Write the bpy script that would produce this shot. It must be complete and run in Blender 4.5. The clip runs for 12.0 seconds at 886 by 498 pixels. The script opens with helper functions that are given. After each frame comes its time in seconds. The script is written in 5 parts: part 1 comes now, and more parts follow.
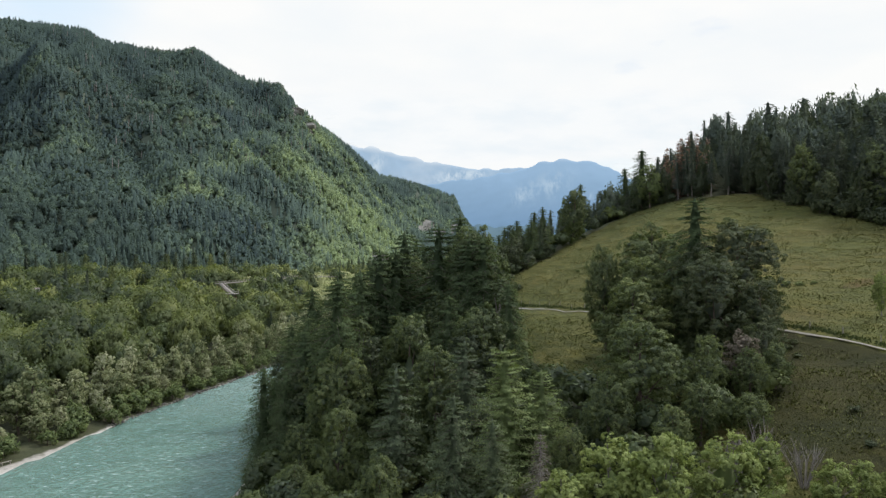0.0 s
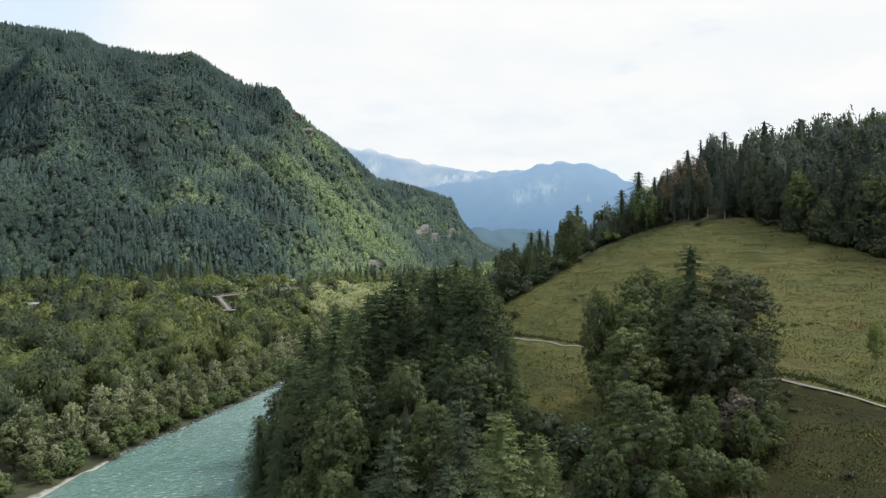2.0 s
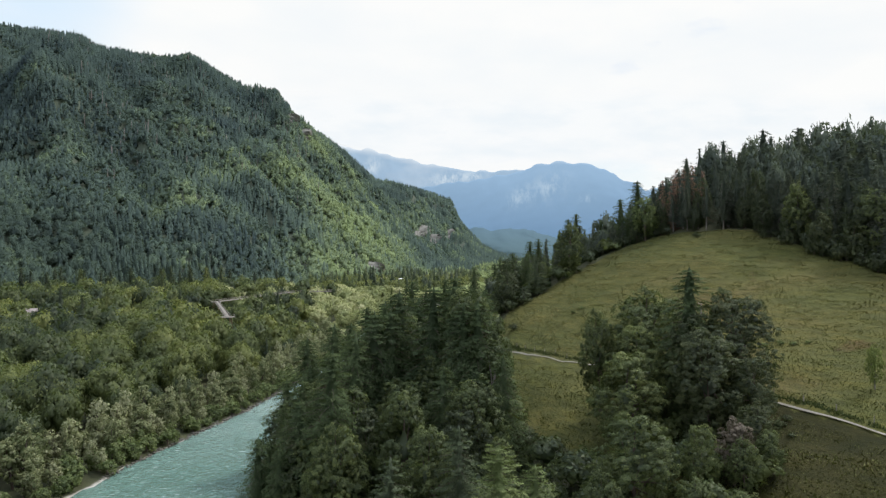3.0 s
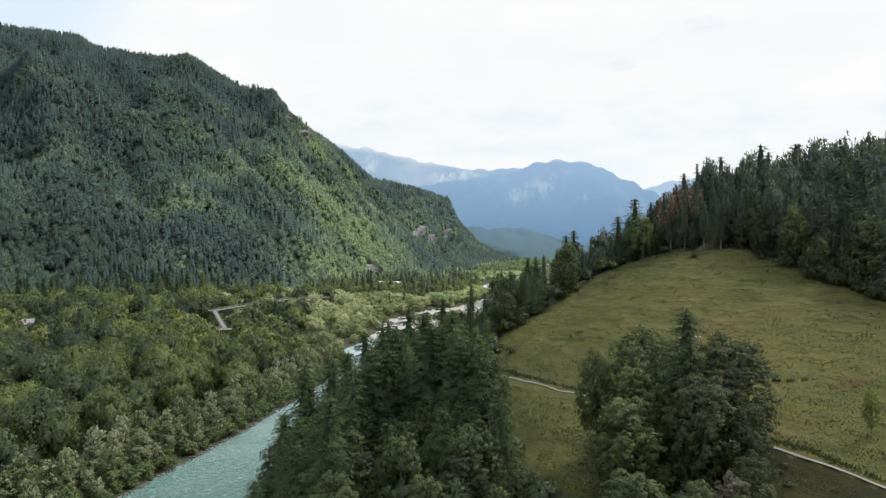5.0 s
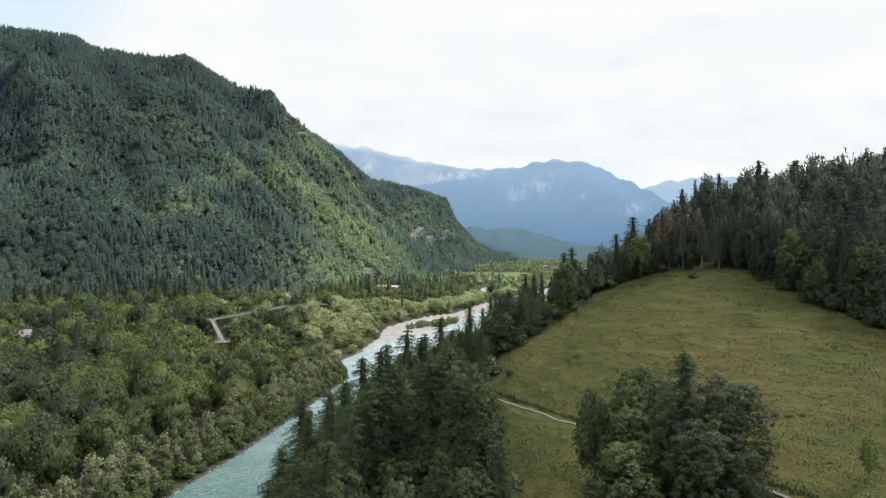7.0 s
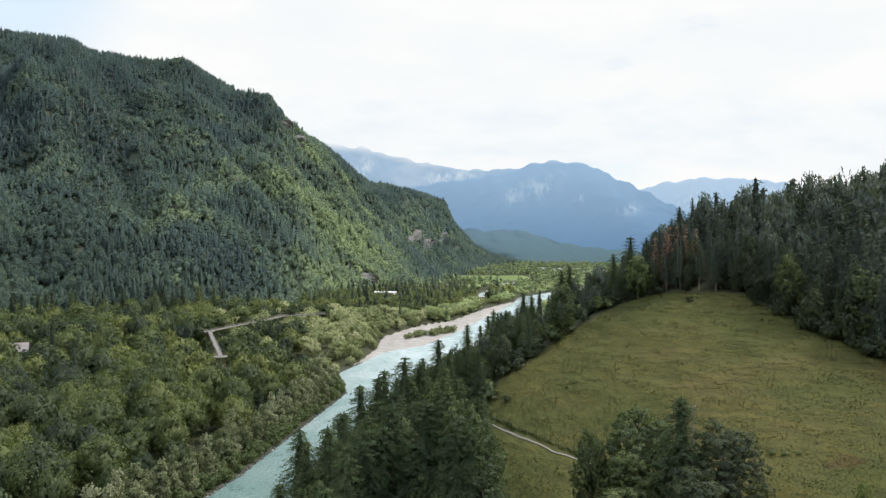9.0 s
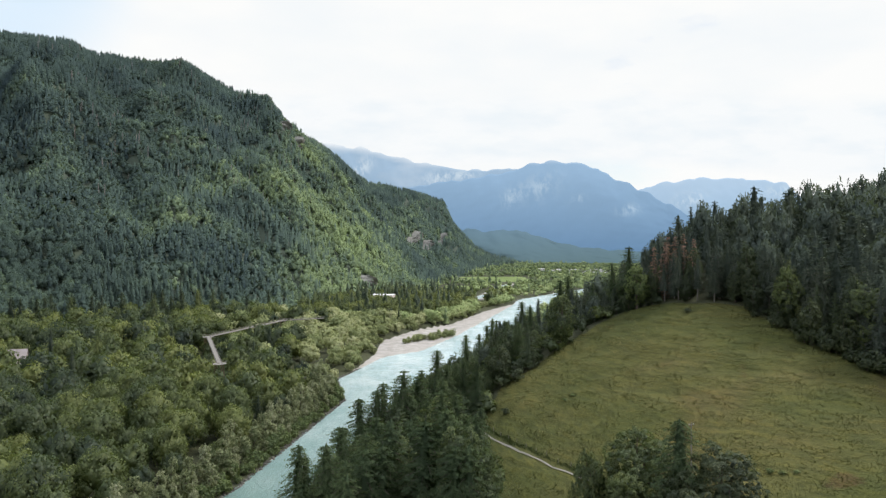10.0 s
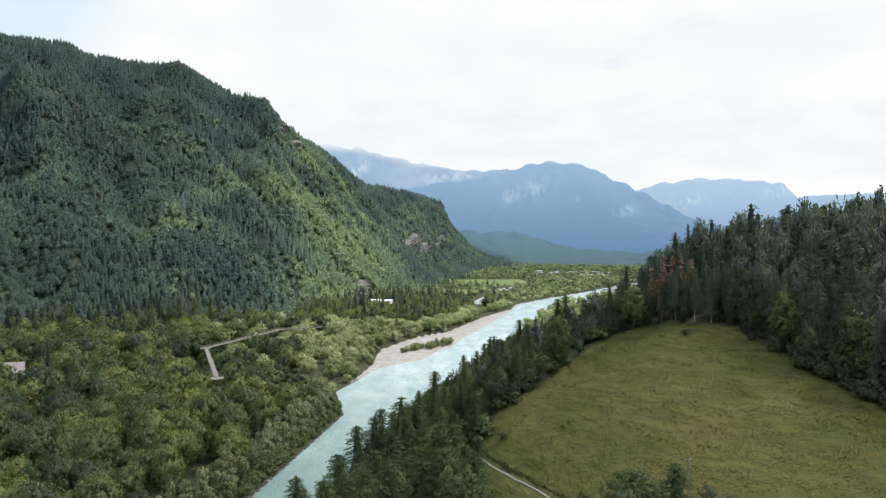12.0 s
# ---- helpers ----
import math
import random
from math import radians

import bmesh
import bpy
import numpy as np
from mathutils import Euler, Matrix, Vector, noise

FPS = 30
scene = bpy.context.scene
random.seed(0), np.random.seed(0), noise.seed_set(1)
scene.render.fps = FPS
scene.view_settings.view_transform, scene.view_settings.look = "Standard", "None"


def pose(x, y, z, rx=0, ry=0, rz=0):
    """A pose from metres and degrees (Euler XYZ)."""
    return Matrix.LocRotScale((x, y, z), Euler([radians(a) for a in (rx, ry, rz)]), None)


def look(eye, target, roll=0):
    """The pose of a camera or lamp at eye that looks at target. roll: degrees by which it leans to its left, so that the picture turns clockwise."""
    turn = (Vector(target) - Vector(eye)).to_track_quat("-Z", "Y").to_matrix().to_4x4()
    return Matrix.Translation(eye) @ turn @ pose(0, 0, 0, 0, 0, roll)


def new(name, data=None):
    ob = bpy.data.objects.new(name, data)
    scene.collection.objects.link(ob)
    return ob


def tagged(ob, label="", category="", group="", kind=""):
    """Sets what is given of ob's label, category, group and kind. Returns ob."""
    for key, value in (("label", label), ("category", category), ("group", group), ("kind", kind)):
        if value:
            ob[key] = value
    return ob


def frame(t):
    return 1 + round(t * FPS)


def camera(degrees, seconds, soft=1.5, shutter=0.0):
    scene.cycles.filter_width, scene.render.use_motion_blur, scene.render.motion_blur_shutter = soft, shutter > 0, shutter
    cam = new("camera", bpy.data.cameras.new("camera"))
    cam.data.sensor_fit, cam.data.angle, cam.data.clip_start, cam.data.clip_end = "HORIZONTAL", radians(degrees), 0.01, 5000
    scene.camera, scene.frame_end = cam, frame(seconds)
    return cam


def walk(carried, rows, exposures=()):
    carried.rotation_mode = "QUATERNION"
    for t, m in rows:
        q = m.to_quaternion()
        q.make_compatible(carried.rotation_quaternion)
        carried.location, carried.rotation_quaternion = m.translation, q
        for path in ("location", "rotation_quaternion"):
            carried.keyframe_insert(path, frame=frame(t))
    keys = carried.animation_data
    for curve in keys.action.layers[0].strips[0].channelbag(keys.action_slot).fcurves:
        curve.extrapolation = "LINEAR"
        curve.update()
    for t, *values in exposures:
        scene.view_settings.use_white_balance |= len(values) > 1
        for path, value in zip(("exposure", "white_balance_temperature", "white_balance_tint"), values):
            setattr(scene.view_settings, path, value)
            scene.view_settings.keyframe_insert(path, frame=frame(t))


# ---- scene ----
cam = camera(66.1, 12.0, 1.3)
METRES, EYE, TILT, LEAN, TURN = 44.0, 39.5, 0.0, 0.0, 0.0
ROWS = [
    (0.0, 0.0, 0.0, 0.0, -0.0, 0.0, -0.0),
    (0.5, 0.0017, -0.0004, 0.0419, -0.05, 0.04, 0.0),
    (1.0, 0.0032, -0.0006, 0.0838, -0.1, 0.07, 0.0),
    (1.5, 0.004, -0.0012, 0.1265, -0.14, 0.08, 0.02),
    (2.0, 0.0051, -0.0016, 0.1691, -0.2, 0.09, 0.02),
    (2.5, 0.0057, -0.0012, 0.2118, -0.24, 0.07, 0.02),
    (3.0, 0.0069, 0.0003, 0.2543, -0.29, 0.04, 0.03),
    (5.0, 0.0094, 0.0052, 0.4204, -0.47, -0.19, 0.01),
    (5.5, 0.0089, 0.0066, 0.4589, -0.51, -0.23, 0.01),
    (6.0, 0.0081, 0.008, 0.4981, -0.55, -0.26, -0.02),
    (6.5, 0.0081, 0.0091, 0.5387, -0.59, -0.3, -0.03),
    (7.0, 0.008, 0.0092, 0.5799, -0.64, -0.32, -0.04),
    (9.0, 0.0099, 0.0045, 0.7486, -0.81, -0.33, -0.06),
    (9.5, 0.0103, 0.0026, 0.7909, -0.85, -0.35, -0.06),
    (10.0, 0.0111, 0.0018, 0.8327, -0.9, -0.36, -0.05),
    (10.5, 0.0114, -0.0, 0.8752, -0.95, -0.38, -0.04),
    (11.0, 0.0119, -0.0009, 0.9168, -1.0, -0.38, -0.04),
    (11.5, 0.0122, -0.0013, 0.9583, -1.05, -0.38, -0.04),
    (12.0, 0.0134, -0.0011, 0.9995, -1.08, -0.4, -0.03),
]
walk(cam, [(t, pose(0, 0, EYE, TILT, LEAN, TURN) @ pose(METRES * x, METRES * y, METRES * z, 90 + pitch, roll, yaw)) for t, x, y, z, yaw, pitch, roll in ROWS])


# ---- sky, sun ----
scene.view_settings.exposure = 0.4
SUN_AZ, SUN_EL = radians(60), radians(48)      # to the right of the way ahead, and up
world = bpy.data.worlds.new("sky")
scene.world = world
world.use_nodes = True
wn, wl = world.node_tree.nodes, world.node_tree.links
wn.clear()
w_out, w_bg = wn.new("ShaderNodeOutputWorld"), wn.new("ShaderNodeBackground")
w_sky, w_mix, w_co = wn.new("ShaderNodeTexSky"), wn.new("ShaderNodeMix"), wn.new("ShaderNodeTexCoord")
w_map, w_noise, w_ramp = wn.new("ShaderNodeMapping"), wn.new("ShaderNodeTexNoise"), wn.new("ShaderNodeValToRGB")
w_noise2, w_ramp2, w_gain = wn.new("ShaderNodeTexNoise"), wn.new("ShaderNodeValToRGB"), wn.new("ShaderNodeVectorMath")
w_sky.sky_type, w_sky.sun_disc = "NISHITA", False
w_sky.sun_elevation, w_sky.sun_rotation = SUN_EL, SUN_AZ
w_gain.operation = "SCALE"
w_gain.inputs[3].default_value = 0.12
w_mix.data_type = "RGBA"
w_map.inputs["Scale"].default_value = (1.0, 1.0, 2.6)
w_map.inputs["Location"].default_value = (0.35, 0.1, 0.2)
w_noise.inputs["Scale"].default_value, w_noise.inputs["Detail"].default_value = 2.2, 7
w_ramp.color_ramp.elements[0].position, w_ramp.color_ramp.elements[1].position = 0.26, 0.40
w_noise2.inputs["Scale"].default_value, w_noise2.inputs["Detail"].default_value = 3.5, 5
w_ramp2.color_ramp.elements[0].color = (0.80, 0.83, 0.85, 1)
w_ramp2.color_ramp.elements[1].color = (0.86, 0.865, 0.86, 1)
w_ramp2.color_ramp.elements[0].position, w_ramp2.color_ramp.elements[1].position = 0.3, 0.5
wl.new(w_co.outputs["Generated"], w_map.inputs[0])
wl.new(w_map.outputs[0], w_noise.inputs["Vector"])
wl.new(w_map.outputs[0], w_noise2.inputs["Vector"])
wl.new(w_noise.outputs["Fac"], w_ramp.inputs[0])
wl.new(w_noise2.outputs["Fac"], w_ramp2.inputs[0])
wl.new(w_sky.outputs[0], w_gain.inputs[0])
wl.new(w_ramp.outputs[0], w_mix.inputs["Factor"])
wl.new(w_gain.outputs[0], w_mix.inputs["A"])
wl.new(w_ramp2.outputs[0], w_mix.inputs["B"])
w_sep, w_up, w_top = wn.new("ShaderNodeSeparateXYZ"), wn.new("ShaderNodeMapRange"), wn.new("ShaderNodeMix")
wl.new(w_co.outputs["Generated"], w_sep.inputs[0])
wl.new(w_sep.outputs["Z"], w_up.inputs["Value"])
w_up.interpolation_type = "SMOOTHSTEP"
w_up.inputs["From Min"].default_value, w_up.inputs["From Max"].default_value = 0.36, 0.95
w_top.data_type, w_top.blend_type = "RGBA", "MULTIPLY"
w_top.inputs["B"].default_value = (1.62, 1.72, 2.12, 1)      # an overcast sky is brightest overhead, with blue gaps
wl.new(w_up.outputs[0], w_top.inputs["Factor"])
w_dot, w_win, w_amt, w_gap = wn.new("ShaderNodeVectorMath"), wn.new("ShaderNodeMapRange"), wn.new("ShaderNodeMath"), wn.new("ShaderNodeMix")
w_dot.operation, w_amt.operation, w_gap.data_type = "DOT_PRODUCT", "MULTIPLY", "RGBA"
w_dot.inputs[1].default_value = (-0.545, 0.760, 0.355)
wl.new(w_co.outputs["Generated"], w_dot.inputs[0])
wl.new(w_dot.outputs["Value"], w_win.inputs["Value"])
w_win.interpolation_type = "SMOOTHSTEP"
w_win.inputs["From Min"].default_value, w_win.inputs["From Max"].default_value = 0.972, 0.999
wl.new(w_win.outputs[0], w_amt.inputs[0])
wl.new(w_noise.outputs["Fac"], w_amt.inputs[1])
w_gap.inputs["B"].default_value = (0.42, 0.66, 0.90, 1)      # blue shows through a gap in the cloud
wl.new(w_amt.outputs[0], w_gap.inputs["Factor"])
wl.new(w_mix.outputs["Result"], w_gap.inputs["A"])
wl.new(w_gap.outputs["Result"], w_top.inputs["A"])
wl.new(w_top.outputs["Result"], w_bg.inputs[0])
w_bg.inputs[1].default_value = 0.86
wl.new(w_bg.outputs[0], w_out.inputs[0])

sun = new("sun", bpy.data.lights.new("sun", "SUN"))
sun.data.energy, sun.data.angle, sun.data.color = 2.9, radians(12), (1.0, 0.945, 0.86)
sun_from = Vector((math.sin(SUN_AZ) * math.cos(SUN_EL), math.cos(SUN_AZ) * math.cos(SUN_EL), math.sin(SUN_EL)))
sun.matrix_world = look(sun_from * 900, (0, 0, 0))

# ---- materials ----


def material(name):
    mat = bpy.data.materials.new(name)
    mat.use_nodes = True
    nodes = mat.node_tree.nodes
    nodes.clear()
    out = nodes.new("ShaderNodeOutputMaterial")
    return mat, nodes, mat.node_tree.links, out


def noise_at(nodes, links, scale, detail=4, rough=0.55, stretch=(1, 1, 1)):
    """World-sized noise: its Fac socket."""
    co, mp, nz = nodes.new("ShaderNodeNewGeometry"), nodes.new("ShaderNodeMapping"), nodes.new("ShaderNodeTexNoise")
    mp.inputs["Scale"].default_value = stretch
    nz.inputs["Scale"].default_value, nz.inputs["Detail"].default_value, nz.inputs["Roughness"].default_value = scale, detail, rough
    links.new(co.outputs["Position"], mp.inputs[0])
    links.new(mp.outputs[0], nz.inputs["Vector"])
    return nz.outputs["Fac"]


def ramp(nodes, links, fac, stops):
    r = nodes.new("ShaderNodeValToRGB")
    els = r.color_ramp.elements
    while len(els) < len(stops):
        els.new(0.5)
    for e, (p, c) in zip(els, stops):
        e.position, e.color = p, (*c, 1)
    links.new(fac, r.inputs[0])
    return r.outputs[0]


def mixed(nodes, links, fac, a, b, how="MIX"):
    m = nodes.new("ShaderNodeMix")
    m.data_type, m.blend_type = "RGBA", how
    for socket, v in ((m.inputs["Factor"], fac), (m.inputs["A"], a), (m.inputs["B"], b)):
        if isinstance(v, bpy.types.NodeSocket):
            links.new(v, socket)
        elif isinstance(v, tuple):
            socket.default_value = (*v, 1)
        else:
            socket.default_value = v
    return m.outputs["Result"]


def math_node(nodes, links, op, a, b=0.0):
    m = nodes.new("ShaderNodeMath")
    m.operation = op
    for socket, v in ((m.inputs[0], a), (m.inputs[1], b)):
        if isinstance(v, bpy.types.NodeSocket):
            links.new(v, socket)
        else:
            socket.default_value = v
    return m.outputs[0]


def rough_surface(name, stops, scale, rough=0.9, fine=0.0, bump=0.3, distance=0.05, stretch=(1, 1, 1)):
    """A plain weathered surface: two scales of noise in colour, and relief."""
    mat, n, l, out = material(name)
    big = noise_at(n, l, scale, 5, 0.6, stretch)
    small = noise_at(n, l, fine or scale * 7, 3, 0.6)
    fac = math_node(n, l, "ADD", math_node(n, l, "MULTIPLY", big, 0.65), math_node(n, l, "MULTIPLY", small, 0.35))
    p = n.new("ShaderNodeBsdfPrincipled")
    l.new(ramp(n, l, fac, stops), p.inputs["Base Color"])
    p.inputs["Roughness"].default_value = rough
    p.inputs["Specular IOR Level"].default_value = 0.25
    b = n.new("ShaderNodeBump")
    b.inputs["Strength"].default_value, b.inputs["Distance"].default_value = bump, distance
    l.new(fac, b.inputs["Height"])
    l.new(b.outputs[0], p.inputs["Normal"])
    l.new(p.outputs[0], out.inputs[0])
    return mat


SUMMER = 1.12      # full leaf, late summer


def foliage(name, dark, mid, light, shine=0.35, gloss=0.02, spread=0.5, patch=0.02, grain=0.0, island=0.35, gloss_tint=(1.0, 1.0, 1.0)):
    """Leaves: tone by tree (attribute tint, Object Info), by leaf clump and by patch; light shines through them."""
    dark, mid, light = (tuple(min(c * SUMMER, 1) for c in q) for q in (dark, mid, light))
    mat, n, l, out = material(name)
    info, geo, at = n.new("ShaderNodeObjectInfo"), n.new("ShaderNodeNewGeometry"), n.new("ShaderNodeAttribute")
    at.attribute_name = "tint"
    tone = math_node(n, l, "ADD", math_node(n, l, "MULTIPLY", at.outputs["Fac"], 0.55), math_node(n, l, "MULTIPLY", info.outputs["Random"], 0.45 * spread))
    tone = math_node(n, l, "ADD", tone, math_node(n, l, "MULTIPLY", math_node(n, l, "SUBTRACT", geo.outputs["Random Per Island"], 0.5), island))
    tone = math_node(n, l, "ADD", tone, math_node(n, l, "MULTIPLY", math_node(n, l, "SUBTRACT", noise_at(n, l, patch, 3), 0.5), 0.5))
    colour = ramp(n, l, tone, ((0.05, dark), (0.42, mid), (0.9, light)))
    d, t, g = n.new("ShaderNodeBsdfDiffuse"), n.new("ShaderNodeBsdfTranslucent"), n.new("ShaderNodeBsdfGlossy")
    l.new(colour, d.inputs[0])
    l.new(mixed(n, l, 0.35, colour, (0.12, 0.16, 0.02)), t.inputs[0])
    g.inputs["Color"].default_value = (*gloss_tint, 1)      # tint of the gloss; its blue stands in for haze on the mountain
    g.inputs["Roughness"].default_value = 0.6
    if grain:
        bp = n.new("ShaderNodeBump")
        bp.inputs["Strength"].default_value, bp.inputs["Distance"].default_value = 1.0, 0.9 / grain
        l.new(noise_at(n, l, grain, 3, 0.7), bp.inputs["Height"])
        l.new(bp.outputs[0], d.inputs["Normal"])
    m1, m2 = n.new("ShaderNodeMixShader"), n.new("ShaderNodeMixShader")
    m1.inputs[0].default_value, m2.inputs[0].default_value = shine, gloss
    l.new(d.outputs[0], m1.inputs[1])
    l.new(t.outputs[0], m1.inputs[2])
    l.new(m1.outputs[0], m2.inputs[1])
    l.new(g.outputs[0], m2.inputs[2])
    l.new(m2.outputs[0], out.inputs[0])
    return mat


SPRUCE = foliage("spruce_needles", (0.032, 0.052, 0.026), (0.058, 0.086, 0.037), (0.116, 0.148, 0.056), 0.3, 0.008, island=0.25)
HILL_SPRUCE = foliage("hill_spruce_needles", (0.046, 0.062, 0.050), (0.080, 0.100, 0.072), (0.140, 0.160, 0.094), 0.28, 0.010, island=0.25, gloss_tint=(0.8, 0.9, 1.0))
WITHERED = foliage("withered_leaves", (0.062, 0.054, 0.040), (0.100, 0.085, 0.062), (0.150, 0.130, 0.098), 0.25)
LARCH = foliage("larch_needles", (0.062, 0.092, 0.030), (0.108, 0.150, 0.048), (0.185, 0.228, 0.080), 0.32, island=0.22)
PINE = foliage("pine_needles", (0.034, 0.052, 0.026), (0.060, 0.086, 0.038), (0.105, 0.132, 0.054), 0.25, island=0.25)
LEAVES = foliage("broad_leaves", (0.036, 0.056, 0.024), (0.080, 0.110, 0.038), (0.180, 0.205, 0.062), 0.42, island=0.34)
DARK_LEAVES = foliage("dark_broad_leaves", (0.024, 0.038, 0.020), (0.048, 0.066, 0.030), (0.100, 0.116, 0.045), 0.36, island=0.3)
BRIGHT = foliage("young_leaves", (0.105, 0.150, 0.040), (0.195, 0.250, 0.066), (0.300, 0.350, 0.110), 0.5, island=0.34)
LIME = foliage("lime_leaves", (0.060, 0.092, 0.032), (0.112, 0.154, 0.050), (0.195, 0.232, 0.080), 0.45, island=0.3)
WILLOW = foliage("willow_leaves", (0.098, 0.128, 0.052), (0.208, 0.238, 0.112), (0.385, 0.402, 0.250), 0.45, island=0.2, spread=1.0)
# pale willows, lifted further: the valley's sunlight is put into this colour
PALE_WILLOW = foliage("pale_willow_leaves", (0.140, 0.180, 0.070), (0.265, 0.295, 0.125), (0.420, 0.430, 0.235), 0.38, island=0.25)
RUSSET = foliage("dying_leaves", (0.120, 0.070, 0.052), (0.190, 0.115, 0.080), (0.250, 0.165, 0.110), 0.25)
# the blue of its darks stands in for air haze on the mountain
FAR_WOOD = foliage("mountain_forest", (0.030, 0.046, 0.045), (0.078, 0.112, 0.080), (0.290, 0.365, 0.150), 0.3, 0.014, patch=0.006, island=0.14, gloss_tint=(0.6, 0.8, 1.0))
BARK = rough_surface("bark", ((0.3, (0.05, 0.04, 0.032)), (0.7, (0.13, 0.105, 0.085))), 1.5, fine=14, stretch=(1, 1, 0.3))
PALE_BARK = rough_surface("pale_bark", ((0.3, (0.12, 0.11, 0.10)), (0.7, (0.27, 0.25, 0.23))), 1.5, fine=14, stretch=(1, 1, 0.3))
GRAVEL = rough_surface("gravel", ((0.3, (0.14, 0.135, 0.11)), (0.55, (0.21, 0.20, 0.17)), (0.75, (0.28, 0.265, 0.235))), 0.25, fine=6, bump=0.5)
ROCK = rough_surface("limestone", ((0.25, (0.09, 0.09, 0.078)), (0.5, (0.18, 0.178, 0.155)), (0.75, (0.30, 0.295, 0.262))), 0.05, fine=0.6, bump=0.8, distance=1.5)
ROCK_WET = rough_surface("bank_stone", ((0.25, (0.045, 0.044, 0.036)), (0.5, (0.085, 0.082, 0.070)), (0.75, (0.16, 0.155, 0.138))), 0.6, fine=6, bump=0.5)
TIMBER = rough_surface("weathered_timber", ((0.3, (0.15, 0.14, 0.12)), (0.7, (0.25, 0.235, 0.205))), 0.8, fine=9)
DARK_TIMBER = rough_surface("brown_timber", ((0.3, (0.10, 0.065, 0.040)), (0.7, (0.20, 0.135, 0.085))), 0.8, fine=9)
ROOF = rough_surface("pale_roof", ((0.3, (0.24, 0.21, 0.20)), (0.7, (0.34, 0.305, 0.29))), 0.5, fine=5)
PLASTER = rough_surface("plaster", ((0.3, (0.50, 0.43, 0.39)), (0.7, (0.64, 0.57, 0.53))), 0.3, fine=4)
WHITE_ROOF = rough_surface("white_roof", ((0.3, (0.66, 0.66, 0.66)), (0.7, (0.80, 0.80, 0.80))), 0.3, fine=4)
GLASS, gn, gl, g_out = material("window_glass")
g_p = gn.new("ShaderNodeBsdfPrincipled")
g_p.inputs["Base Color"].default_value, g_p.inputs["Roughness"].default_value = (0.03, 0.035, 0.04, 1), 0.08
gl.new(g_p.outputs[0], g_out.inputs[0])


def ground_material():
    """Forest floor, meadow, valley fields and river gravel, parted by the weights on the sheet."""
    mat, n, l, out = material("ground_cover")

    def weight(name, edge):
        a = n.new("ShaderNodeAttribute")
        a.attribute_name = name
        w = math_node(n, l, "ADD", a.outputs["Fac"], math_node(n, l, "MULTIPLY", math_node(n, l, "SUBTRACT", noise_at(n, l, 0.35, 4), 0.5), edge))
        return ramp(n, l, w, ((0.42, (0, 0, 0)), (0.58, (1, 1, 1))))
    floor = ramp(n, l, noise_at(n, l, 0.3, 5), ((0.3, (0.030, 0.036, 0.018)), (0.7, (0.062, 0.066, 0.034))))
    broad = noise_at(n, l, 0.022, 4, 0.6)
    grassy = ramp(n, l, broad, ((0.30, (0.045, 0.056, 0.014)), (0.45, (0.062, 0.069, 0.019)), (0.58, (0.081, 0.080, 0.024)), (0.68, (0.096, 0.080, 0.029)), (0.77, (0.057, 0.065, 0.017))))
    grassy = mixed(n, l, math_node(n, l, "MULTIPLY", weight("dry", 0.9), 0.75), grassy, (0.074, 0.050, 0.020))
    bands = noise_at(n, l, 0.80, 5, 0.72, (0.22, 0.22, 2.6))
    grassy = mixed(n, l, 0.75, grassy, ramp(n, l, bands, ((0.34, (0.86, 0.88, 0.86)), (0.5, (1, 1, 1)), (0.7, (1.12, 1.08, 1.0)))), "MULTIPLY")
    # darker colour for the meadow just below the path
    dark_grass = ramp(n, l, noise_at(n, l, 0.09, 4), ((0.35, (0.017, 0.020, 0.004)), (0.6, (0.030, 0.029, 0.007))))
    grassy = mixed(n, l, weight("dark_grass", 0.3), grassy, dark_grass)
    grassy = mixed(n, l, 0.7, grassy, ramp(n, l, bands, ((0.38, (0.62, 0.66, 0.62)), (0.5, (1, 1, 1)), (0.62, (1.30, 1.22, 1.05)))), "MULTIPLY")
    tufts = noise_at(n, l, 2.4, 6, 0.8, (0.7, 1.0, 2.0))
    grassy = mixed(n, l, 0.75, grassy, ramp(n, l, tufts, ((0.33, (0.42, 0.46, 0.42)), (0.52, (1, 1, 1)), (0.70, (1.40, 1.32, 1.15)))), "MULTIPLY")
    field = ramp(n, l, noise_at(n, l, 0.01, 3), ((0.35, (0.11, 0.155, 0.045)), (0.65, (0.16, 0.205, 0.07))))
    stones = ramp(n, l, noise_at(n, l, 0.12, 6, 0.7), ((0.3, (0.23, 0.217, 0.190)), (0.5, (0.31, 0.294, 0.262)), (0.7, (0.39, 0.372, 0.340))))
    stones = mixed(n, l, 0.5, stones, ramp(n, l, noise_at(n, l, 3.0, 3, 0.7), ((0.3, (0.5, 0.5, 0.5)), (0.6, (1.1, 1.1, 1.1)))), "MULTIPLY")
    colour = mixed(n, l, weight("meadow", 0.35), floor, grassy)
    colour = mixed(n, l, weight("field", 0.2), colour, field)
    colour = mixed(n, l, weight("gravel", 0.5), colour, stones)
    p, b = n.new("ShaderNodeBsdfPrincipled"), n.new("ShaderNodeBump")
    l.new(colour, p.inputs["Base Color"])
    p.inputs["Roughness"].default_value, p.inputs["Specular IOR Level"].default_value = 0.95, 0.15
    h = math_node(n, l, "ADD", tufts, math_node(n, l, "MULTIPLY", bands, 1.5))
    b.inputs["Strength"].default_value, b.inputs["Distance"].default_value = 0.9, 0.16
    l.new(h, b.inputs["Height"])
    l.new(b.outputs[0], p.inputs["Normal"])
    l.new(p.outputs[0], out.inputs[0])
    return mat


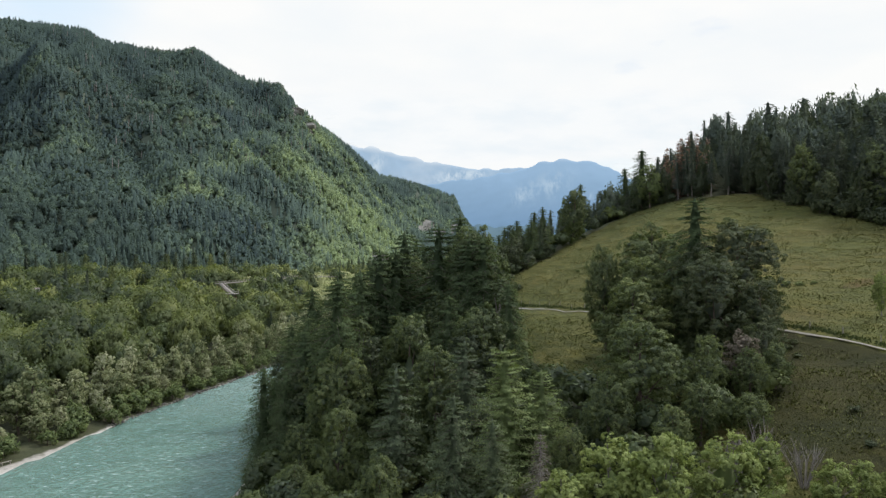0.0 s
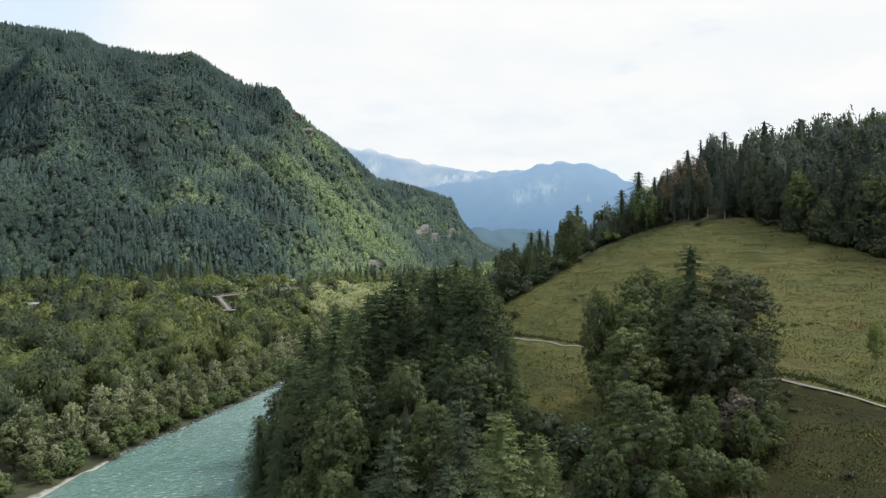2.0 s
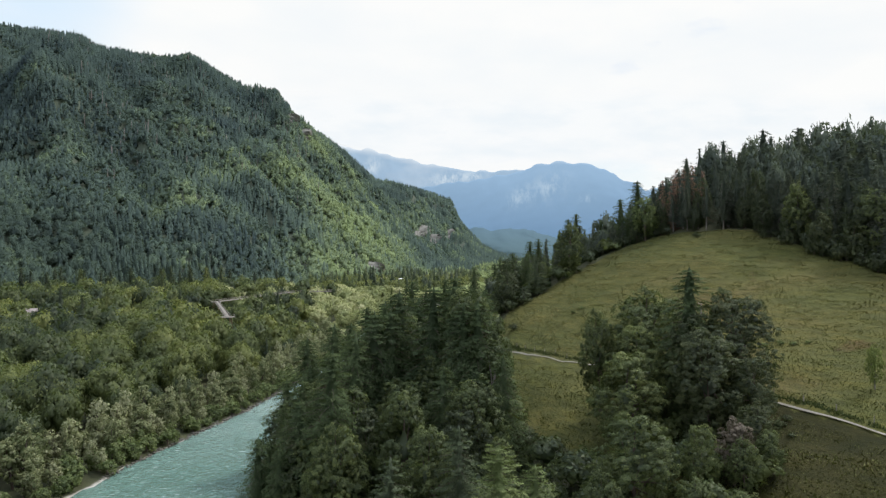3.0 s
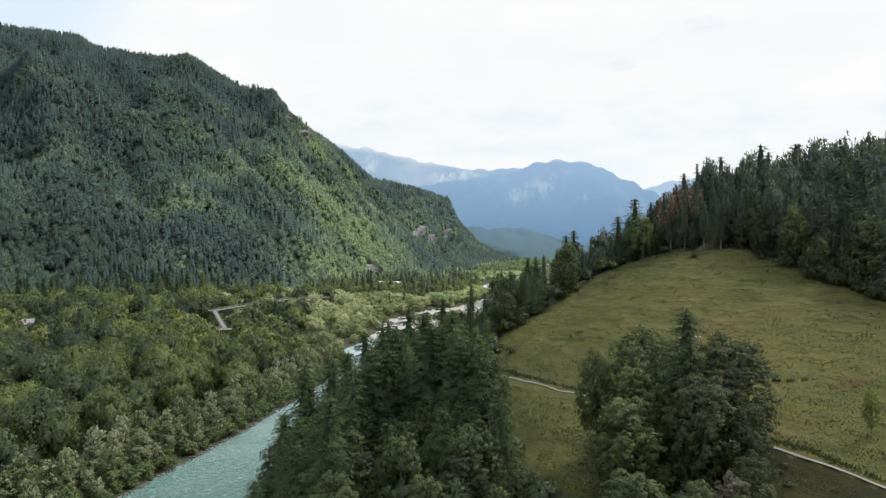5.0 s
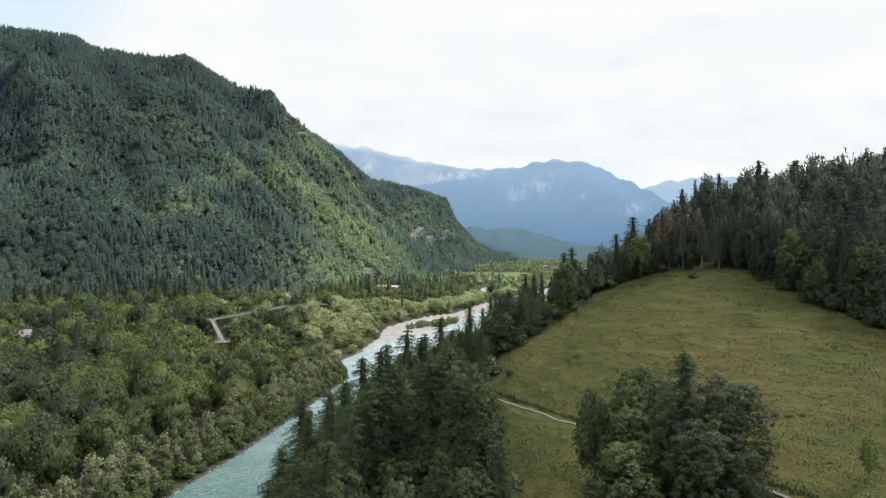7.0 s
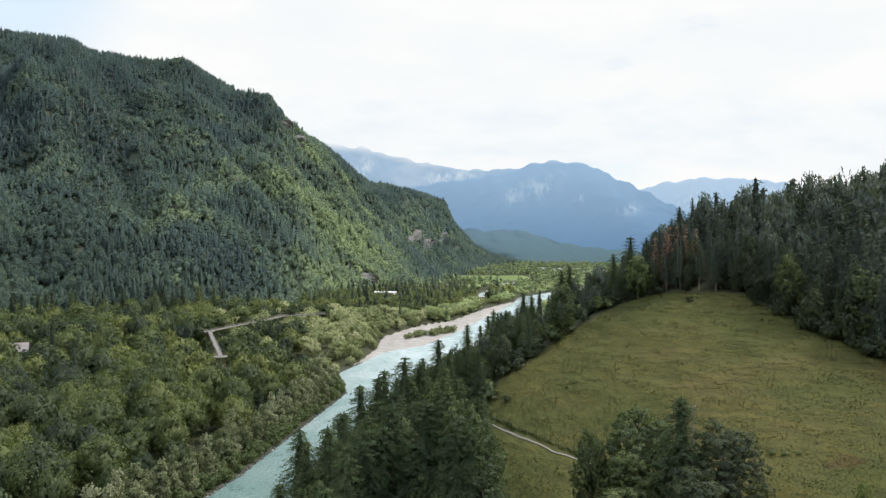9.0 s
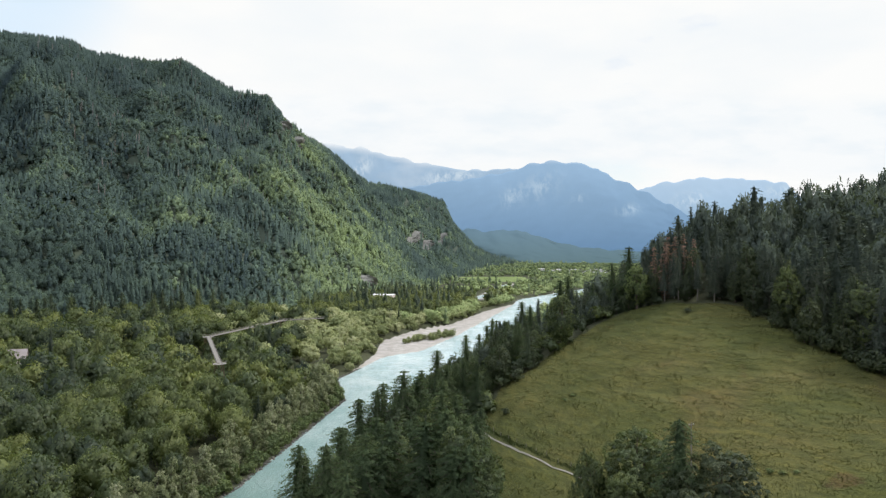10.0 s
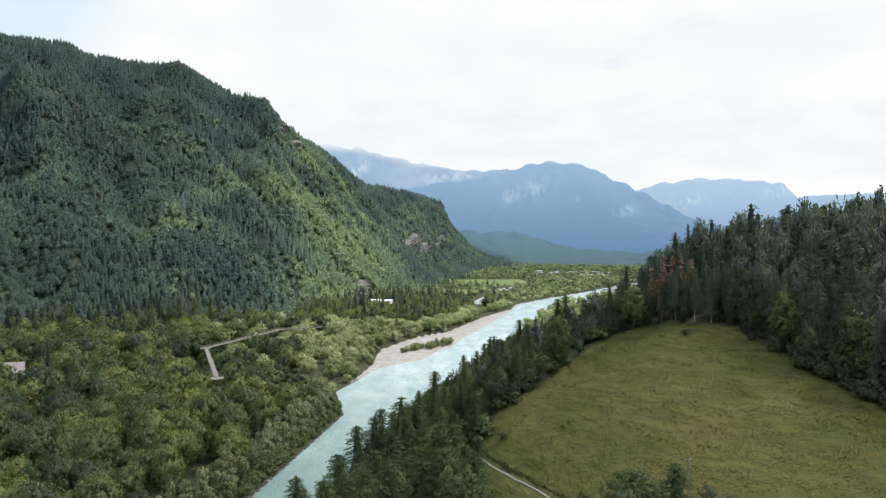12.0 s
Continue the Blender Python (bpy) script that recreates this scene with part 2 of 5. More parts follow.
def water_material():
    mat, n, l, out = material("glacial_water")
    p, b = n.new("ShaderNodeBsdfPrincipled"), n.new("ShaderNodeBump")
    deep = ramp(n, l, noise_at(n, l, 0.03, 4), ((0.3, (0.060, 0.130, 0.104)), (0.7, (0.096, 0.170, 0.138))))
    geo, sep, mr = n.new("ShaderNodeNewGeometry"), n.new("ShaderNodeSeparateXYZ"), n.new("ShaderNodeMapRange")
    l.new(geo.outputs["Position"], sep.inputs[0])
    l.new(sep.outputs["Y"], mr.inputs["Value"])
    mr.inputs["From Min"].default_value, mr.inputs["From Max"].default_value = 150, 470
    # paler upstream: reflected sky brightness painted into the base colour
    far_sheen = ramp(n, l, noise_at(n, l, 0.05, 5, 0.65, (1.6, 0.6, 1)), ((0.3, (0.29, 0.42, 0.41)), (0.7, (0.54, 0.62, 0.61))))
    body = mixed(n, l, mr.outputs[0], deep, far_sheen)
    # whitish ripples: sky glints put into the base colour by noise
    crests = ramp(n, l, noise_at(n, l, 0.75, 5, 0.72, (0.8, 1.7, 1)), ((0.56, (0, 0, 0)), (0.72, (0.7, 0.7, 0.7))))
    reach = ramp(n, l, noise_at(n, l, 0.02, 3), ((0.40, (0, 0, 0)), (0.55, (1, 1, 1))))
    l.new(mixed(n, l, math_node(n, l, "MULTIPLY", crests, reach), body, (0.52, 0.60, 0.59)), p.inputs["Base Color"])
    p.inputs["Roughness"].default_value, p.inputs["IOR"].default_value = 0.16, 1.33
    waves = math_node(n, l, "ADD", noise_at(n, l, 0.55, 5, 0.7, (1.5, 0.7, 1)), math_node(n, l, "MULTIPLY", noise_at(n, l, 0.12, 3, 0.6), 1.2))
    b.inputs["Strength"].default_value, b.inputs["Distance"].default_value = 1.0, 0.6
    l.new(waves, b.inputs["Height"])
    l.new(b.outputs[0], p.inputs["Normal"])
    l.new(p.outputs[0], out.inputs[0])
    return mat


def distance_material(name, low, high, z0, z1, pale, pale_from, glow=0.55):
    """Far mountains seen through miles of air: a backdrop whose haze is put into its colour and glow."""
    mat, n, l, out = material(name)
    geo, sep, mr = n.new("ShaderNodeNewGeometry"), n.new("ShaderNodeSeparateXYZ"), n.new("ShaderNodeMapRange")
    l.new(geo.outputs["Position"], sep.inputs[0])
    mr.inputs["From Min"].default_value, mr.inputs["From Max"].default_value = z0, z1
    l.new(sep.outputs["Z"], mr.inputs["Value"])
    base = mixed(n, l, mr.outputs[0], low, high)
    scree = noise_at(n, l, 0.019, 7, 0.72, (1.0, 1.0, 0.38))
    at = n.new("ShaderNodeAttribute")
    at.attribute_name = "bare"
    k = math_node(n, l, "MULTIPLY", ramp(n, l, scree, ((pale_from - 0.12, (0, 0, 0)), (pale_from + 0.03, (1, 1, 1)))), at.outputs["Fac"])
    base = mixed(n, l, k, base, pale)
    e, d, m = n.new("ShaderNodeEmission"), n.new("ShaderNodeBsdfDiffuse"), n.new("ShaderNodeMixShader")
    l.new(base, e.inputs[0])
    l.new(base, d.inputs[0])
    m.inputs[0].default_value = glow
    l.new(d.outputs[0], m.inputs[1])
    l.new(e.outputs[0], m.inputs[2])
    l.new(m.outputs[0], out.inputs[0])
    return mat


# ---- mesh helpers ----


def mesh_of(name, verts, faces, mat, smooth=False, normals=None, **weights):
    """A mesh from arrays: verts (n, 3), faces (m, 3 or 4), shading normals if any, point weights by name."""
    verts, faces = np.asarray(verts, np.float32), np.asarray(faces, np.int32)
    me = bpy.data.meshes.new(name)
    me.vertices.add(len(verts))
    me.vertices.foreach_set("co", verts.ravel())
    k = faces.shape[1]
    me.loops.add(faces.size)
    me.loops.foreach_set("vertex_index", faces.ravel())
    me.polygons.add(len(faces))
    me.polygons.foreach_set("loop_start", np.arange(0, faces.size, k, dtype=np.int32))
    me.polygons.foreach_set("use_smooth", np.full(len(faces), smooth or normals is not None))
    for key, w in weights.items():
        me.attributes.new(key, "FLOAT", "POINT").data.foreach_set("value", np.asarray(w, np.float32))
    me.materials.append(mat)
    me.update(calc_edges=True)
    if normals is not None:
        me.normals_split_custom_set_from_vertices(np.asarray(normals, np.float32))
    return me


def unit(v):
    return v / (np.linalg.norm(v, axis=1)[:, None] + 1e-9)


def part(name, bm, mat, parent, label=""):
    me = bpy.data.meshes.new(name)
    bm.to_mesh(me)
    bm.free()
    me.materials.append(mat)
    ob = new(name, me)
    ob.parent = parent
    return tagged(ob, label)


def put(name, me, parent, label=""):
    ob = new(name, me)
    ob.parent = parent
    return tagged(ob, label)


def box(bm, cx, cy, cz, sx, sy, sz, turn=0.0, bevel=0.0):
    m = Matrix.Translation((cx, cy, cz)) @ Matrix.Rotation(turn, 4, "Z") @ Matrix.Diagonal((sx, sy, sz, 1))
    made = bmesh.ops.create_cube(bm, size=1, matrix=m)
    if bevel:
        edges = list({e for v in made["verts"] for e in v.link_edges})
        bmesh.ops.bevel(bm, geom=edges, offset=bevel, segments=1, affect="EDGES")
    return bm


def tube(points, radii, sides=6):
    """Verts and quads of a tapered tube along points."""
    pts, v, f = [Vector(p) for p in points], [], []
    for i, p in enumerate(pts):
        d = (pts[min(i + 1, len(pts) - 1)] - pts[max(i - 1, 0)]).normalized()
        a = d.orthogonal().normalized()
        b = d.cross(a)
        for k in range(sides):
            w = 2 * math.pi * k / sides
            v.append(p + (a * math.cos(w) + b * math.sin(w)) * radii[i])
    for i in range(len(pts) - 1):
        for k in range(sides):
            n = (k + 1) % sides
            f.append((i * sides + k, i * sides + n, (i + 1) * sides + n, (i + 1) * sides + k))
    return np.array([tuple(p) for p in v]), np.array(f)


def joined(pieces):
    vs, fs, base = [], [], 0
    for v, f in pieces:
        vs.append(v)
        fs.append(f + base)
        base += len(v)
    return np.concatenate(vs), np.concatenate(fs)


def waves2(x, y, scale, seed, octaves=4):
    """Smooth noise for arrays, about -1 to 1."""
    rng = np.random.default_rng(seed)
    total, amp, norm = 0, 1.0, 0
    for o in range(octaves):
        for _ in range(4):
            a, ph = rng.uniform(0, 2 * math.pi), rng.uniform(0, 2 * math.pi)
            k = 2 * math.pi / scale * rng.uniform(0.7, 1.4)
            total = total + amp * np.sin(k * (x * math.cos(a) + y * math.sin(a)) + ph + 1.3 * np.sin(k * 0.6 * (y * math.cos(a) - x * math.sin(a)) + 2 * ph))
        norm += amp * 2
        amp *= 0.5
        scale *= 0.5
    return total / norm


def smooth(a, b, v):
    t = np.clip((np.asarray(v, float) - a) / (np.asarray(b, float) - a), 0, 1)
    return t * t * (3 - 2 * t)


# ---- the lie of the land: river at height 0 ----
def left_water(y):
    return np.interp(y, (-400, 60, 118, 162, 215, 280, 333, 385, 410, 463, 485, 558, 722, 857, 937, 1055, 1165, 1600, 4900),
                     (-150, -82, -77, -72, -60, -50, -42, -53, -46, -31, -8, 18, 65, 102, 120, 190, 262, 520, 1600))


def left_wood(y):
    return np.interp(y, (-400, 409.9, 410, 463, 537, 601, 639, 760, 857, 857.1, 4900), (-1e3, -1e3, -47, -40, -38, -14, 16, 56, 98, -1e3, -1e3))


def right_water(y):
    return np.interp(y, (-400, 60, 111, 140, 170, 250, 333, 450, 560, 720, 860, 937, 1055, 1165, 1600, 4900),
                     (-60, -36, -33, -35, -33, -13, -1, 24, 60, 112, 155, 190, 275, 350, 640, 1760))


def path_x(y):
    return np.interp(y, (-400, 0, 60, 91.5, 105, 127, 149, 162, 181, 195, 215, 260, 330, 450, 600), (200, 120, 79, 59.5, 52, 41.5, 31, 25.2, 17.8, 13.2, 9, 14, 36, 75, 130))


def hill(x, y):
    xx, yy = np.clip(x, -40, 108 + 0.35 * np.clip(x - 108, 0, 200)) / 100, np.clip(y, -60, 280) / 100 - 1.5
    z = 12.0 + 51.8 * xx + 7.35 * yy - 22.7 * xx * xx + 13.6 * xx * yy + 1.0 * yy * yy
    return z + 2.6 * np.exp(-(((x - 80) / 22) ** 2 + ((y - 216) / 20) ** 2)) + 2.0 * np.exp(-(((x - 27) / 12) ** 2 + ((y - 211) / 16) ** 2)) - 7.0 * smooth(233, 262, y) * smooth(100, 74, x)


def ground_z(x, y):
    x, y = np.asarray(x, float), np.asarray(y, float)
    lw, rw, px = left_water(y), right_water(y), path_x(y)
    # left plain
    dl = lw - x
    bar = np.maximum(left_wood(y), -1e3)
    zl = np.where(x > bar, 0.1 + 0.05 * np.minimum(dl, 14) , 0.3 + 2.6 * smooth(0, 7, np.where(bar > -900, np.minimum(bar - x, dl), dl))) + 3.0 * smooth(20, 300, dl) + 0.35 * waves2(x, y, 60, 5, 3)* smooth(4, 30, dl)
    # right slope and hill
    t = np.clip((x - rw) / np.maximum(px - rw, 8), 0, 1)
    fade = 1 - smooth(266, 330 + 100 * smooth(80, 110, x), y)
    top = hill(np.maximum(x, px), y)
    zr = 0.4 + (top - 0.4) * t ** 0.85
    zr = zr * fade + (1 - fade) * (0.3 + 2.5 * smooth(0, 8, x - rw))
    step = np.sin(hill(x, y) * 2.1 + 1.5 * waves2(x, y, 40, 9, 2))
    zr = zr + np.where((x > px) & (y < 300), 0.10 * step, 0.0) + 0.5 * waves2(x, y, 25, 7, 3) * smooth(2, 14, x - rw) * fade
    z = np.where(x < lw, zl, np.where(x > rw, zr, 0))
    inside = np.minimum(x - lw, rw - x)
    return np.where(inside > 0, -0.25 - 1.6 * smooth(0, 8, inside), z)


def axis(spans):
    out = [np.arange(a, b, s) for a, b, s in spans]
    return np.concatenate(out)


GX = axis(((-4900, -900, 200), (-900, -300, 20), (-300, -120, 5), (-120, 140, 2.0), (140, 300, 6), (300, 900, 20), (900, 4901, 200)))
GY = axis(((-2000, -200, 200), (-200, 40, 12), (40, 260, 2.0), (260, 420, 4), (420, 900, 8), (900, 1600, 25), (1600, 4901, 150)))
gx, gy = np.meshgrid(GX, GY)
gx, gy = gx.ravel(), gy.ravel()
gz = ground_z(gx, gy)
nx, ny = len(GX), len(GY)
ii = (np.arange(ny - 1)[:, None] * nx + np.arange(nx - 1)[None, :]).ravel()


def forest_edge(y):
    """Where the meadow ends and the wood on the hill begins."""
    return np.interp(y, (60, 140, 165, 190, 214, 228, 236, 250), (135, 117, 109, 104, 99, 86, 74, 60))


def meadow_left(y):
    return np.interp(y, (40, 62, 75, 90, 105, 120, 149, 191, 212, 224, 233, 237, 240), (60, 34, 28, 26, 22, 17, 14, 11, 22, 39, 52, 61, 76))


w_meadow = smooth(-2, 2, gx - meadow_left(gy)) * smooth(-3, 3, forest_edge(gy) - gx) * smooth(241, 236, gy) * (gy > 20)
gap = left_water(gy) - gx
w_gravel = np.maximum(smooth(1, -1.5, gap - np.interp(gy, (100, 120, 135, 160, 260, 420), (6, 4.5, 2.8, 1.5, 0.9, 0.7))) * (gx < left_water(gy) + 1) * np.where(gy < 400, 0.54, 1.0), smooth(3, 1, gx - right_water(gy)) * (gx > right_water(gy) - 1) * 0.8)
w_gravel = np.maximum(w_gravel, ((gx > left_wood(gy)) & (gap > -3) & (gy > 411) & (gy < 856)) * 1.0)
w_gravel = np.maximum(w_gravel, (gx > left_water(gy)) & (gx < right_water(gy)))
side_arm = np.abs(gx - np.interp(gy, (930, 983, 1192, 1300), (60, 73, 122, 160)))
w_gravel = np.maximum(w_gravel, (side_arm < 8) * (gy > 925) * (gy < 1280))
w_field = ((gy > 1330) & (gy < 1530) & (gx > 60 + 22 * waves2(gx, gy, 90, 91, 2)) & (gx < 205 + 22 * waves2(gx, gy, 110, 92, 2))) * 1.0 + ((gy > 1000) & (gy < 1210) & (gx > 22) & (gx < 66)) * 1.0
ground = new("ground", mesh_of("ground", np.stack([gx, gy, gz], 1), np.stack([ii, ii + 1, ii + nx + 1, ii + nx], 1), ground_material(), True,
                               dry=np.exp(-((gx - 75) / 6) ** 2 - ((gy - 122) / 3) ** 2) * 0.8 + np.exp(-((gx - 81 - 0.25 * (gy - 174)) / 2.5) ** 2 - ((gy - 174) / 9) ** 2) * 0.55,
                               meadow=w_meadow, gravel=w_gravel, field=w_field, dark_grass=smooth(-0.6, 1.0, path_x(gy) - gx) * (gy < 150) * smooth(30, 40, gx)))
tagged(ground, "valley ground with green-yellow hillside meadow and gravel river banks", "ground", kind="structure")

wy = np.concatenate([np.arange(-400, 1200, 20), np.arange(1200, 4901, 200)]).astype(float)
wv = np.concatenate([np.stack([left_water(wy) - 12, wy, 0 * wy], 1), np.stack([right_water(wy) + 3, wy, 0 * wy], 1)])
wi = np.arange(len(wy) - 1)
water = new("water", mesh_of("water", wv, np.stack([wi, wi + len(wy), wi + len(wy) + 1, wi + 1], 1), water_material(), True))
tagged(water, "milky turquoise mountain river with rippled surface", "river", kind="structure")

ay_ = np.arange(940, 1270, 15.0)
ax_ = np.interp(ay_, (930, 983, 1192, 1300), (60, 73, 122, 160)) + 3 * np.sin(ay_ / 40)
wide_ = 6.0 + 1.5 * np.sin(ay_ / 25)
az_arm = np.maximum(ground_z(ax_ - wide_, ay_), ground_z(ax_ + wide_, ay_)) + 0.2
av = np.concatenate([np.stack([ax_ - wide_, ay_, az_arm], 1), np.stack([ax_ + wide_, ay_, az_arm], 1)])
ai = np.arange(len(ay_) - 1)
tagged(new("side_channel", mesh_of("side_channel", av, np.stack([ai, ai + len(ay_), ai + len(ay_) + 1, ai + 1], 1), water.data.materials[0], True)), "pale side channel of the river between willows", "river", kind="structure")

# ---- the wooded mountain across the river ----
FOOT = np.array(((-900, 250), (-345, 520), (-290, 560), (-275, 575), (-235, 610), (-185, 655), (-168, 675), (-150, 705), (-132, 745), (-120, 770), (-110, 790),
                 (-94, 840), (-65, 940), (-30, 1070), (-5, 1170), (25, 1320), (45, 1420), (75, 1580), (110, 1780), (180, 2060), (330, 2500)), float)
RIDGE = np.array(((-1144, 1350, 506), (-884, 1400, 497), (-765, 1450, 496), (-745, 1480, 480), (-679, 1540, 481), (-582, 1590, 483), (-506, 1560, 444), (-425, 1500, 398),
                  (-350, 1450, 382), (-331, 1450, 352), (-320, 1490, 334), (-299, 1560, 316), (-266, 1680, 304), (-217, 1850, 258), (-200, 2100, 254), (-124, 2450, 267),
                  (-48, 2750, 266), (35, 3050, 260), (73, 3050, 169), (174, 3050, 78), (296, 3000, -7)), float)


def mountain(u, v):
    """Place on the slope: u along it (0 to 20), v from the foot (0) to the ridge (1), and beyond it down the back (to 1.4)."""
    k = np.arange(21)
    fx, fy = np.interp(u, k, FOOT[:, 0]), np.interp(u, k, FOOT[:, 1])
    rx, ry, rz = (np.interp(u, k, RIDGE[:, c]) for c in range(3))
    x, y = fx + (rx - fx) * v, fy + (ry - fy) * v
    rise = np.where(v <= 1, np.sin(np.clip(v, 0, 1) * math.pi / 2 * 0.9) / math.sin(math.pi / 2 * 0.9) * 0.45 + np.clip(v, 0, 1) ** 1.25 * 0.55, 1 - 1.6 * (v - 1))
    lumps = waves2(x, y, 420, 21, 4) * 42 + waves2(x + y * 0.6, y * 0.25, 170, 25, 2) * 34
    z = 2.0 + (rz - 2.0) * rise + lumps * np.sin(np.clip(v, 0, 1) * math.pi) * np.clip(rz / 400, 0.1, 1)
    return x, y, z


mu, mv = np.meshgrid(np.linspace(0, 20, 145), np.linspace(-0.02, 1.4, 90))
mx, my, mz = mountain(mu.ravel(), mv.ravel())
mi = (np.arange(89)[:, None] * 145 + np.arange(144)[None, :]).ravel()
slope = new("mountainside", mesh_of("mountainside", np.stack([mx, my, mz], 1), np.stack([mi, mi + 1, mi + 146, mi + 145], 1),
                                    rough_surface("forest_floor", ((0.3, (0.042, 0.060, 0.042)), (0.55, (0.060, 0.078, 0.054)), (0.75, (0.085, 0.092, 0.066))), 0.03, fine=0.4, bump=0.5, distance=1.0), True))
tagged(slope, "steep mountainside under dense mixed forest", "mountain", kind="structure")


# ---- distance: far ranges and cloud ----
FAR = 4300.0


def ridge_height(az, knots):
    """The skyline's height over the river at azimuth az (tangent), from a few tangents of elevation."""
    return 61 + FAR * np.interp(az, [k[0] for k in knots], [k[1] for k in knots])


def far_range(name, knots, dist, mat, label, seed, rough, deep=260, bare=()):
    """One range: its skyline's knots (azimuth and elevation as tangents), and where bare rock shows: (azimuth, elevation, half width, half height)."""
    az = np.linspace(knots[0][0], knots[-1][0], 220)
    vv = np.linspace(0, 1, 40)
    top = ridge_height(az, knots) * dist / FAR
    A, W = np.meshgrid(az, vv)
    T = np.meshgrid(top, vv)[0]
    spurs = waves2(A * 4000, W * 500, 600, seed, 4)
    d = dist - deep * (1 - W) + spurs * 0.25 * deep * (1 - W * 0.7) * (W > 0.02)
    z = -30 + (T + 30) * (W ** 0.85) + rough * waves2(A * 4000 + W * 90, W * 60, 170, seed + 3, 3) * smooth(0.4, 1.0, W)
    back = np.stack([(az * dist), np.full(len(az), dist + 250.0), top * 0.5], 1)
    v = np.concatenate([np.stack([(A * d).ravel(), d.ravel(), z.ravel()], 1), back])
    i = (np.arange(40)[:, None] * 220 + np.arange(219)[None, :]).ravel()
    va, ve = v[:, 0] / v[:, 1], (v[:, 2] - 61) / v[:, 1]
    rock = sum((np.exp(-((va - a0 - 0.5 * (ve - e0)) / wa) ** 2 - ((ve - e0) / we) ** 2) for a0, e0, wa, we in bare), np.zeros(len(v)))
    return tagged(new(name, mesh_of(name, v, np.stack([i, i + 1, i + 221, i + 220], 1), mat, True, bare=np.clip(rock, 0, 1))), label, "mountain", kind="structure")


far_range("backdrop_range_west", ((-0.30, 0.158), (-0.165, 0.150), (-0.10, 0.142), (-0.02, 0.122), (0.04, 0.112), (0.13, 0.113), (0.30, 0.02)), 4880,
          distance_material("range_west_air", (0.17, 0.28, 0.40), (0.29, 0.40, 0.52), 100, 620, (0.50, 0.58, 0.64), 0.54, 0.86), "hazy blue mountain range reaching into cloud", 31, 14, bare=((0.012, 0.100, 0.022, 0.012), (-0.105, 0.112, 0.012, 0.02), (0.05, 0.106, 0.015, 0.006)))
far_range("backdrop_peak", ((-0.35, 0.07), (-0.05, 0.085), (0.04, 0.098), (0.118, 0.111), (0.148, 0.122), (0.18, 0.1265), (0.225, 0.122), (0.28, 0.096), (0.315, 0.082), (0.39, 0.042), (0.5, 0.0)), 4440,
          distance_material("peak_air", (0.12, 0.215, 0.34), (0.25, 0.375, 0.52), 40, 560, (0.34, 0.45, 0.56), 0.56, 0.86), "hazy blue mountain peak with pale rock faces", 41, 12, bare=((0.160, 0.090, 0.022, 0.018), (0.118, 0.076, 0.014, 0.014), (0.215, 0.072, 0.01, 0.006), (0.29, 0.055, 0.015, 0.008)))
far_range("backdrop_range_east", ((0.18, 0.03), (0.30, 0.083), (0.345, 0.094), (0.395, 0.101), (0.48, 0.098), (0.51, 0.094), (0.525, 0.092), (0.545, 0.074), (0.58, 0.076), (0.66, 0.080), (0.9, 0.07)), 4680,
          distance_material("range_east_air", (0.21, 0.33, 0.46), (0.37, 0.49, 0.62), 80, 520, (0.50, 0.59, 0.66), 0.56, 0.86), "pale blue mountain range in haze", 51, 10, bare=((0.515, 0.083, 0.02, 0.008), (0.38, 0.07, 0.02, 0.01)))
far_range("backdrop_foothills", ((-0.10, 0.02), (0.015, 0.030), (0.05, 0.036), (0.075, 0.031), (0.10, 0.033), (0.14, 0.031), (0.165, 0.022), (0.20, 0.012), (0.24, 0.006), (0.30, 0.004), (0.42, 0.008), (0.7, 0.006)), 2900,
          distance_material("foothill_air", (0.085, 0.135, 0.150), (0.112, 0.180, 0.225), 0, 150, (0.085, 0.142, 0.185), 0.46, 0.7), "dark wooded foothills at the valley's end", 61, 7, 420)



